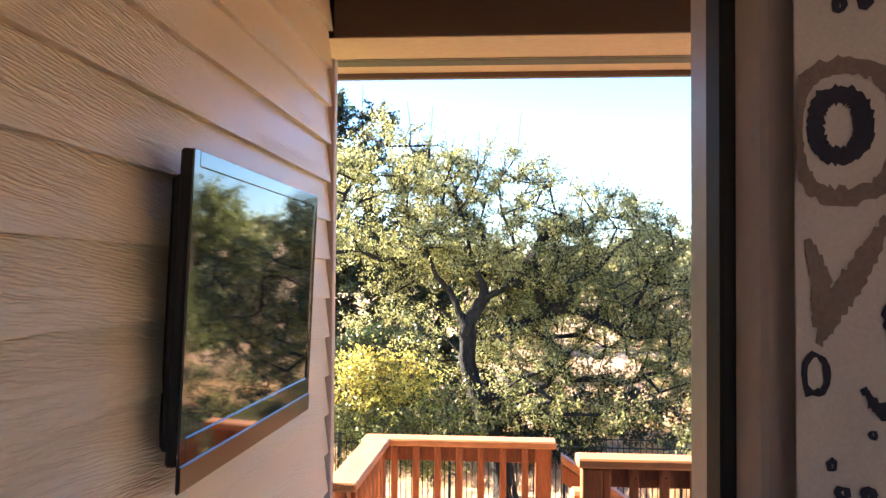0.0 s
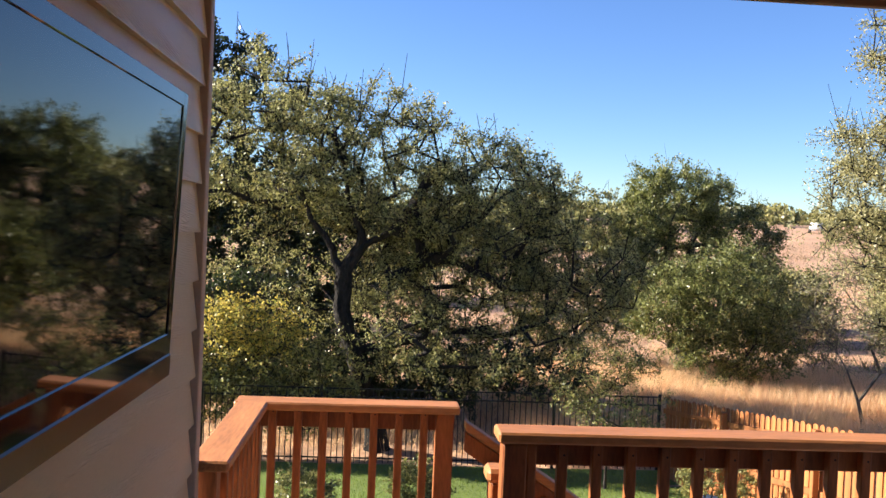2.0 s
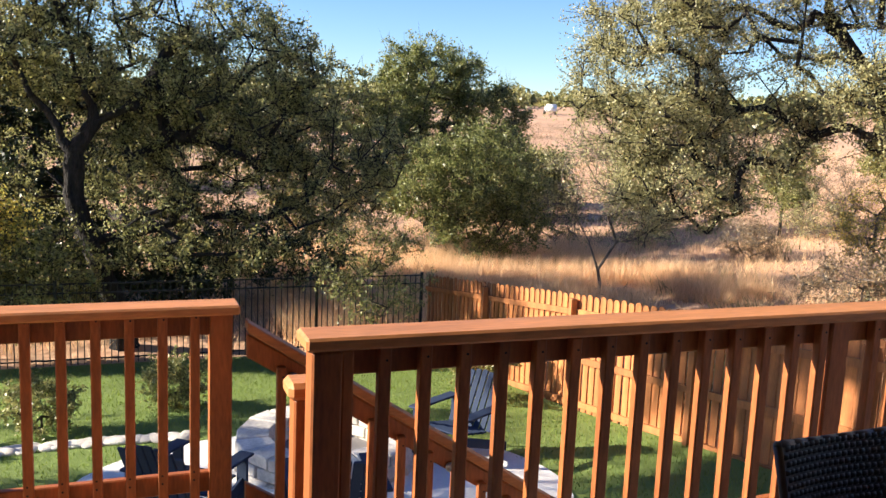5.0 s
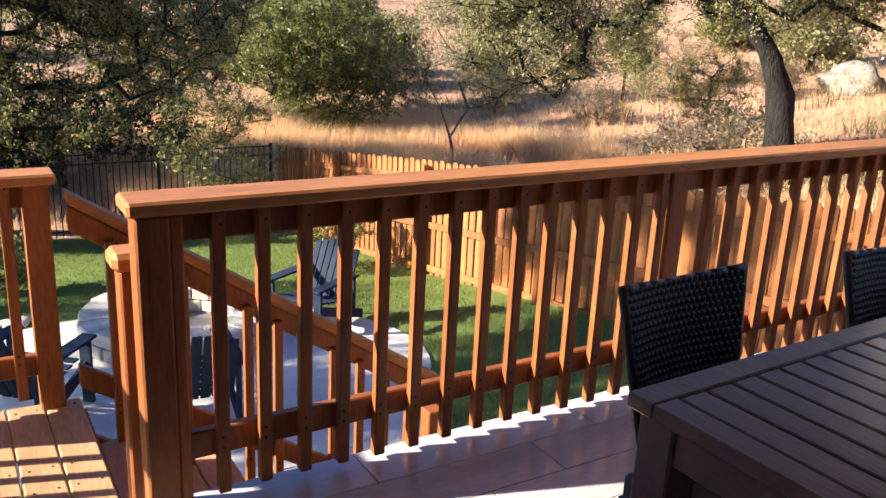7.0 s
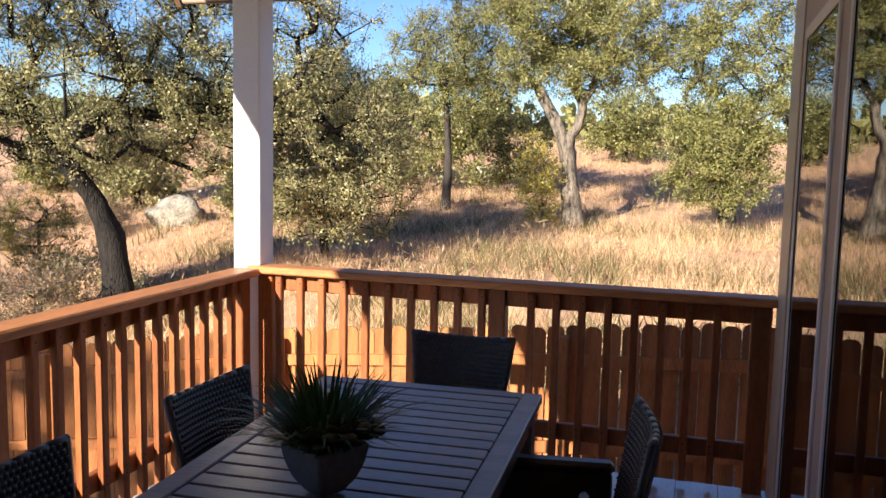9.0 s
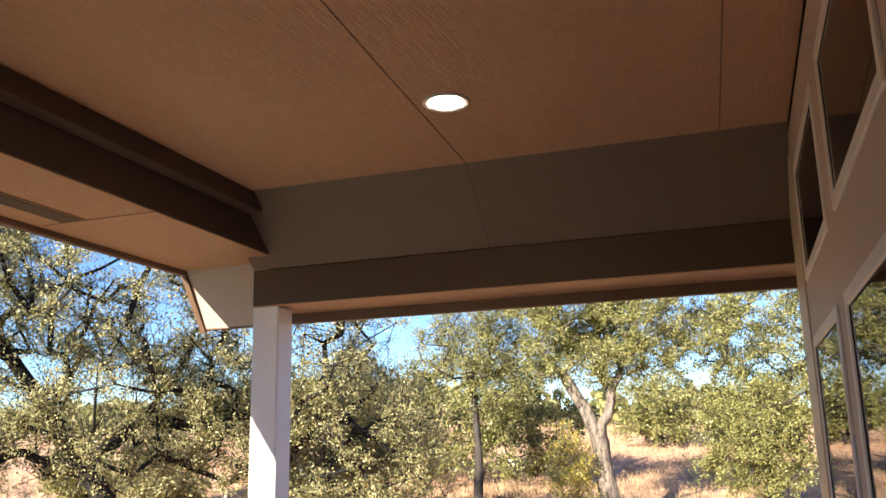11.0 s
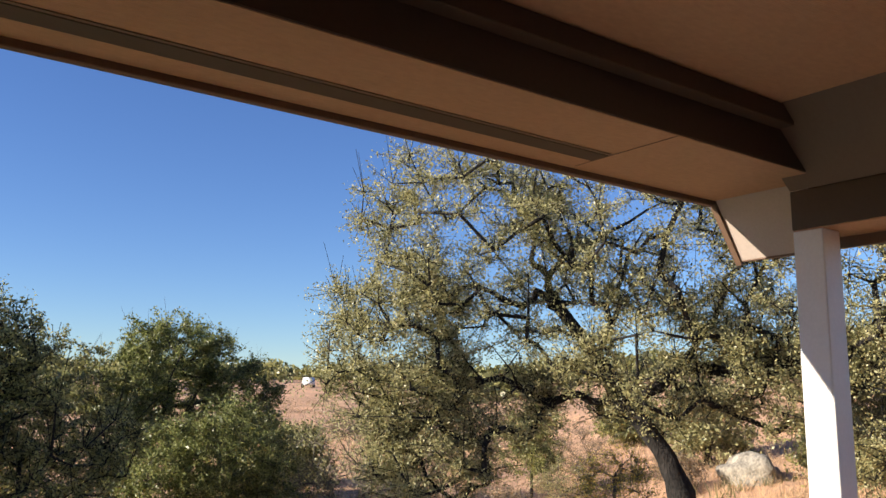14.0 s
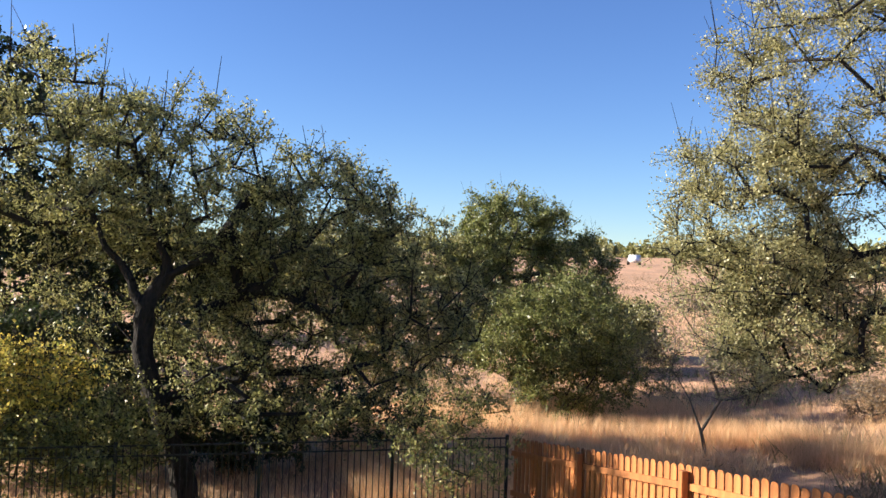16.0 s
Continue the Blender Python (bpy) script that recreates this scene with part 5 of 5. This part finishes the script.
tree("slim_oak", "slim open-crowned oak on the slope", [(27.8, 9.3, 0.0), (27.8, 9.2, 1.4), (27.8, 9.3, 2.8), (27.8, 9.4, 3.8)], 0.13,
     [((27.8, 9.3, 4.9), (1.5, 1.9, 1.4), 2), ((27.8, 8.6, 3.4), (1.2, 1.2, 1.0), 1)], 220, 30000, 0.072, BARK, GREENLEAF, 20, puff=0.4)
tree("autumn_sapling", "thin yellowing sapling beside the pale oak", [(24.7, 5.5, -0.5), (24.7, 5.5, 0.2), (24.65, 5.6, 0.9)], 0.04,
     [((24.6, 5.75, 1.2), (0.6, 0.6, 1.0), 2), ((24.6, 5.5, 0.2), (0.5, 0.6, 0.6), 1)], 90, 8000, 0.06, PALEBARK, YELLOWLEAF, 18, puff=0.25, twigs=6, min_r=0.008)
tree("yellow_shrub", "yellowing shrub in the dry grass by the leaning oak", [(15.7, 14.6, -0.9), (15.7, 14.6, -0.5), (15.7, 14.6, 0.0)], 0.04,
     [((15.7, 14.6, -0.3), (0.9, 1.0, 0.9), 1)], 90, 6500, 0.05, PALEBARK, YELLOWLEAF, 19, puff=0.22, twigs=7, category="bush", min_r=0.008)
tree("green_bush", "bright green bush in dry grass", [(22.2, 24.4, -1.0), (22.2, 24.4, -0.6), (22.2, 24.4, -0.2)], 0.05,
     [((22.2, 24.4, 0.5), (1.1, 1.1, 1.0), 2), ((22.2, 24.4, -0.5), (1.2, 1.2, 0.8), 1)], 110, 18000, 0.075, BARK, GREENLEAF, 15, category="bush")
for k, (x, y, h, w, lf) in enumerate(((-11, 27, 4.5, 3.5, OAKLEAF), (-4, 35, 4.8, 4, OAKLEAF), (2, 43, 4.0, 4, GREENLEAF), (19, 36, 2.6, 3, OAKLEAF), (16, 33, 3.0, 3, OAKLEAF), (29, 22, 3.0, 3, GREYLEAF), (26, 15, 2.0, 2.2, OAKLEAF), (40, 18, 3.2, 4, OAKLEAF), (44, 5, 4.0, 4, GREENLEAF), (34, 30, 2.6, 3, OAKLEAF))):
    z = terrain(x, y)
    tree("background_tree", "rounded scrub oak standing in the field", [(x, y, z), (x, y, z + 0.7), (x + 0.1, y, z + 1.5)], 0.14,
         [((x, y, z + h * 0.55), (w * 0.6, w * 0.5, h * 0.45), 2), ((x, y, z + h * 0.25), (w * 0.55, w * 0.5, h * 0.25), 1)], 150, 14000, 0.15, BARK, lf, 30 + k, puff=0.5)

for k, (x, y, h, w, lf) in enumerate(((17.5, 25.5, 1.5, 2.2, GREYLEAF), (20.5, 29, 1.9, 2.6, BROWNLEAF), (24.5, 31, 2.2, 3.0, OAKLEAF), (18.5, 21.5, 1.1, 1.6, BROWNLEAF), (27, 27, 1.8, 2.6, BROWNLEAF), (15.2, 27.5, 1.8, 2.4, OAKLEAF), (22.5, 23, 1.3, 2.0, GREYLEAF), (30, 36, 2.4, 3.4, BROWNLEAF), (24, 19.5, 1.2, 1.8, BROWNLEAF), (13.2, 12.6, 1.7, 1.9, BROWNLEAF), (15.0, 12.8, 1.5, 1.8, GREYLEAF))):
    z = terrain(x, y)
    tree("scrub_bush", "low twiggy scrub bush in the dry field", [(x, y, z), (x, y, z + 0.2), (x + 0.1, y, z + 0.45)], 0.05,
         [((x, y, z + h * 0.5), (w * 0.55, w * 0.5, h * 0.5), 1)], 70, 4800, 0.058, PALEBARK, lf, 90 + k, puff=0.3, twigs=7, category="bush", min_r=0.009)


tree("shade_oak", "broad oak west of the yard that shades the lawn", [(-9.3, 11.3, -2.0), (-9.2, 11.3, 0.0), (-9.0, 11.3, 2.0)], 0.25,
     [((-9.0, 11.6, 3.2), (2.2, 2.2, 2.2), 3), ((-9.0, 12.5, 6.4), (1.8, 2.9, 1.4), 3.4), ((-9.0, 15.6, 3.2), (1.0, 0.7, 1.5), 0.5)], 320, 36000, 0.13, BARK, OAKLEAF, 16, puff=0.45)
for k, (x, y, h) in enumerate(((0.0, 12.2, 0.8), (1.6, 13.0, 0.7), (-1.8, 11.9, 0.9), (5.9, 12.6, 1.1))):
    z = terrain(x, y)
    tree("garden_shrub", "rounded grey-green garden shrub on the lawn", [(x, y, z), (x, y, z + 0.1), (x, y, z + 0.25)], 0.02,
         [((x, y, z + h * 0.5), (h * 0.55, h * 0.5, h * 0.5), 1)], 40, 5000, 0.05, BARK, GREENLEAF, 60 + k, puff=0.14, category="bush", min_r=0.005)


def field_brush():
    """Low twiggy brush all over the field, past counting."""
    rng = np.random.default_rng(78)
    cs = []
    while len(cs) < 1500:
        ang, d = radians(rng.uniform(-30, 105)), 11 + 85 * rng.uniform() ** 0.9
        x, y = 1 + d * math.sin(ang), 1.5 + d * math.cos(ang)
        if (x < fence_x(y) + 5.0 and y < 20) or noise.noise((x * 0.09, y * 0.09, 5)) < -0.05:
            continue
        cs.append((x, y, terrain(x, y), rng.uniform(0.25, 0.6) * (1 + d / 70)))
    per = 70
    cc = np.repeat(np.array(cs), per, 0)
    n = len(cc)
    v = rng.normal(size=(n, 3)); v /= np.linalg.norm(v, axis=1, keepdims=True)
    v[:, 2] = np.abs(v[:, 2])
    c = cc[:, :3] + v * cc[:, 3:4] * rng.uniform(0.2, 1.1, (n, 1)) * np.array([1.5, 1.5, 1.0])
    u = rng.normal(size=(n, 3)) + np.array([0, 0, 1.2]); u /= np.linalg.norm(u, axis=1, keepdims=True)
    w = np.cross(u, rng.normal(size=(n, 3))); w /= np.linalg.norm(w, axis=1, keepdims=True)
    s = 0.085 * (0.6 + cc[:, 3:4])
    vs = np.stack([c - u * s, c + w * s * 0.11, c + u * s, c - w * s * 0.11], 1).reshape(-1, 3)
    tagged(new("field_brush", fast_mesh("field_brush", vs, np.arange(n * 4).reshape(-1, 4), BROWNLEAF)), "low brown twiggy brush across the dry field", "brush", kind="stuff")


field_brush()


def far_woods():
    """Low woods along the far rise: many clumps of leaves, past counting."""
    rng = np.random.default_rng(77)
    cs = []
    for k in range(520):
        ang, d = radians(rng.uniform(-60, 100)), rng.uniform(70, 240)
        if 18 < math.degrees(ang) < 34 and d < 150:
            continue
        x, y = 1 + d * math.sin(ang), 1.5 + d * math.cos(ang)
        cs.append((x, y, terrain(x, y), rng.uniform(1.6, 3.6)))
    for k in range(260):
        ang, d = radians(rng.uniform(8, 62)), rng.uniform(165, 240)
        x, y = 1 + d * math.sin(ang), 1.5 + d * math.cos(ang)
        cs.append((x, y, terrain(x, y), rng.uniform(2.2, 4.2)))
    per = 150
    cc = np.repeat(np.array(cs), per, 0)
    n = len(cc)
    v = rng.normal(size=(n, 3)); v /= np.linalg.norm(v, axis=1, keepdims=True)
    v[:, 2] = np.abs(v[:, 2]) * 1.1
    r = cc[:, 3:4] * rng.uniform(0.55, 1.05, (n, 1))
    c = cc[:, :3] + v * r
    u = rng.normal(size=(n, 3)); u /= np.linalg.norm(u, axis=1, keepdims=True)
    w = np.cross(u, rng.normal(size=(n, 3))); w /= np.linalg.norm(w, axis=1, keepdims=True)
    s = 0.55
    vs = np.stack([c - u * s, c + w * s * 0.6, c + u * s, c - w * s * 0.6], 1).reshape(-1, 3)
    tagged(new("far_woods", fast_mesh("far_woods", vs, np.arange(n * 4).reshape(-1, 4), OAKLEAF)), "low dark woods along the far rise", "woods", kind="stuff")


far_woods()


# ---- grass ----
def grasses():
    rng = np.random.default_rng(21)
    spots, near = [], []
    while len(spots) < 200000:
        ang, d = radians(rng.uniform(-35, 112)), 8 + 52 * rng.uniform() ** 1.5
        x, y = 1 + d * math.sin(ang), 1.5 + d * math.cos(ang)
        if (x < fence_x(y) + 0.15 and y < 16.75) or y < -12:
            continue
        if noise.noise((x * 0.22, y * 0.22, 3)) < -0.12 and rng.uniform() < 0.75:
            continue
        for _ in range(9):
            px, py = x + rng.normal(0, 0.1), y + rng.normal(0, 0.1)
            if px > fence_x(py) + 0.1 or py > 16.75:
                spots.append((px, py, terrain(px, py) - 0.02))
    blades("dry_grass", "tall dry straw-coloured field grass", spots, STRAW, 0.46, 0.0055, 0.4, "grass")
    tall = []
    while len(tall) < 50000:
        x, y = rng.uniform(4.0, 15.5), rng.uniform(16.9, 27.0)
        if noise.noise((x * 0.35, y * 0.35, 7)) < -0.2:
            continue
        for _ in range(14):
            px, py = x + rng.normal(0, 0.13), y + rng.normal(0, 0.13)
            tall.append((px, py, terrain(px, py) - 0.02))
    blades("tall_grass", "tall golden bunch grass in front of the bushes", tall, STRAW, 0.68, 0.008, 0.36, "grass")
    sage = []
    while len(sage) < 14000:
        ang, d = radians(rng.uniform(0, 110)), 9 + 26 * rng.uniform() ** 1.5
        x, y = 1 + d * math.sin(ang), 1.5 + d * math.cos(ang)
        if x < fence_x(y) + 0.6 and y < 17.2:
            continue
        if noise.noise((x * 0.3, y * 0.3, 9)) < (0.02 if d < 17 else 0.18):
            continue
        for _ in range(8):
            px, py = x + rng.normal(0, 0.16), y + rng.normal(0, 0.16)
            sage.append((px, py, terrain(px, py) - 0.02))
    blades("sage_brush", "low grey-green brush patches in the field", sage, SAGE, 0.5, 0.02, 0.5, "brush")
    turf = []
    while len(turf) < 70000:
        y = 3.8 + 12.7 * rng.uniform()
        x = -6 + (fence_x(y) + 5.9) * rng.uniform()
        if (x - 2.75) ** 2 + (y - 8.9) ** 2 < 6.3 or (2.2 < x < 4.35 and y < 7.2) or (x < 3.4 and y < 4.9):
            continue
        turf.append((x, y, terrain(x, y) + 0.025))
    blades("lawn_grass", "short mown green turf", turf, TURF, 0.055, 0.006, 0.4, "grass")


grasses()


def boulder(x, y, size, seed):
    """A weathered limestone outcrop: a bumpy rounded block with a flat broken face."""
    ob = thing("boulder", "pale limestone outcrop in the dry grass behind the oak", "rock", at=(x, y, terrain(x, y) - 0.15))
    bm = bmesh.new()
    bmesh.ops.create_icosphere(bm, subdivisions=4, radius=1.0)
    for v in bm.verts:
        n = v.co.normalized()
        v.co *= 1 + 0.34 * noise.noise(n * 1.7 + Vector((seed, 0, 0))) + 0.09 * noise.noise(n * 5 + Vector((0, seed, 0))) + 0.03 * noise.noise(n * 14)
        v.co = Vector((v.co.x * size[0], v.co.y * size[1], max(0.0, v.co.z + 0.25) * size[2]))
    part("rock", bm, FIELDSTONE, ob, smooth=True)


boulder(25.9, 18.1, (0.8, 1.0, 0.8), 3.0)

def car(x, y, turn):
    ob = thing("parked_car", "white car parked far off on the rise", "car", at=(x, y, terrain(x, y)))
    ob.rotation_euler = (0, 0, radians(turn))
    bm = bmesh.new()
    prof = [(-2.2, 0.35), (2.2, 0.35), (2.25, 0.75), (1.2, 0.95), (0.6, 1.45), (-1.3, 1.5), (-2.1, 1.0), (-2.25, 0.7)]
    a = [bm.verts.new((px, -0.85, pz)) for px, pz in prof]
    b = [bm.verts.new((px, 0.85, pz)) for px, pz in prof]
    for i in range(8):
        bm.faces.new((a[i], a[(i + 1) % 8], b[(i + 1) % 8], b[i]))
    bm.faces.new(a[::-1]), bm.faces.new(b)
    bmesh.ops.recalc_face_normals(bm, faces=bm.faces)
    bmesh.ops.bevel(bm, geom=bm.edges[:], offset=0.07, segments=2, affect="EDGES")
    part("body", bm, CARPAINT, ob, smooth=True)
    for s in (-0.87, 0.87):
        part("side_window", bm_box(-1.3, 0.75, s - 0.01, s + 0.01, 1.0, 1.36, 0.005), BLACK, ob)
        for px in (-1.4, 1.4):
            bm = bmesh.new()
            bmesh.ops.create_cone(bm, cap_ends=True, segments=20, radius1=0.33, radius2=0.33, depth=0.2, matrix=pose(px, s * 0.95, 0.33, 90))
            part("wheel", bm, RUBBER, ob)


car(62.3, 118, 66)

# ---- porch tiles ----
porch_floor = frame_of("floor", "grey wood-look tile floor of the porch")
part("grout_bed", bm_box(XL, XR + 0.05, YW, YF + 0.045, -0.0115, -0.005), GROUT, porch_floor)
TW, TL = 0.2, 0.9
y, r = YF + 0.045, 0
cache = {}
while y > YW + 0.02:
    y0 = max(YW + 0.002, y - TW)
    x = XL + 0.002 - (0.0, 0.3, 0.6)[r % 3]
    while x < XR + 0.05:
        a, b = max(XL + 0.002, x), min(XR + 0.05, x + TL)
        if b - a > 0.02:
            key = (round(b - a, 3), round(y - y0, 3))
            if key not in cache:
                cache[key] = mesh_of(bm_box(0.0015, key[0] - 0.0015, 0.0015, key[1] - 0.0015, -0.006, 0.0, 0.0012), "tile", TILE)
            piece("tile", cache[key], porch_floor, pose(a, y0, 0))
        x += TL
    y, r = y0, r + 1
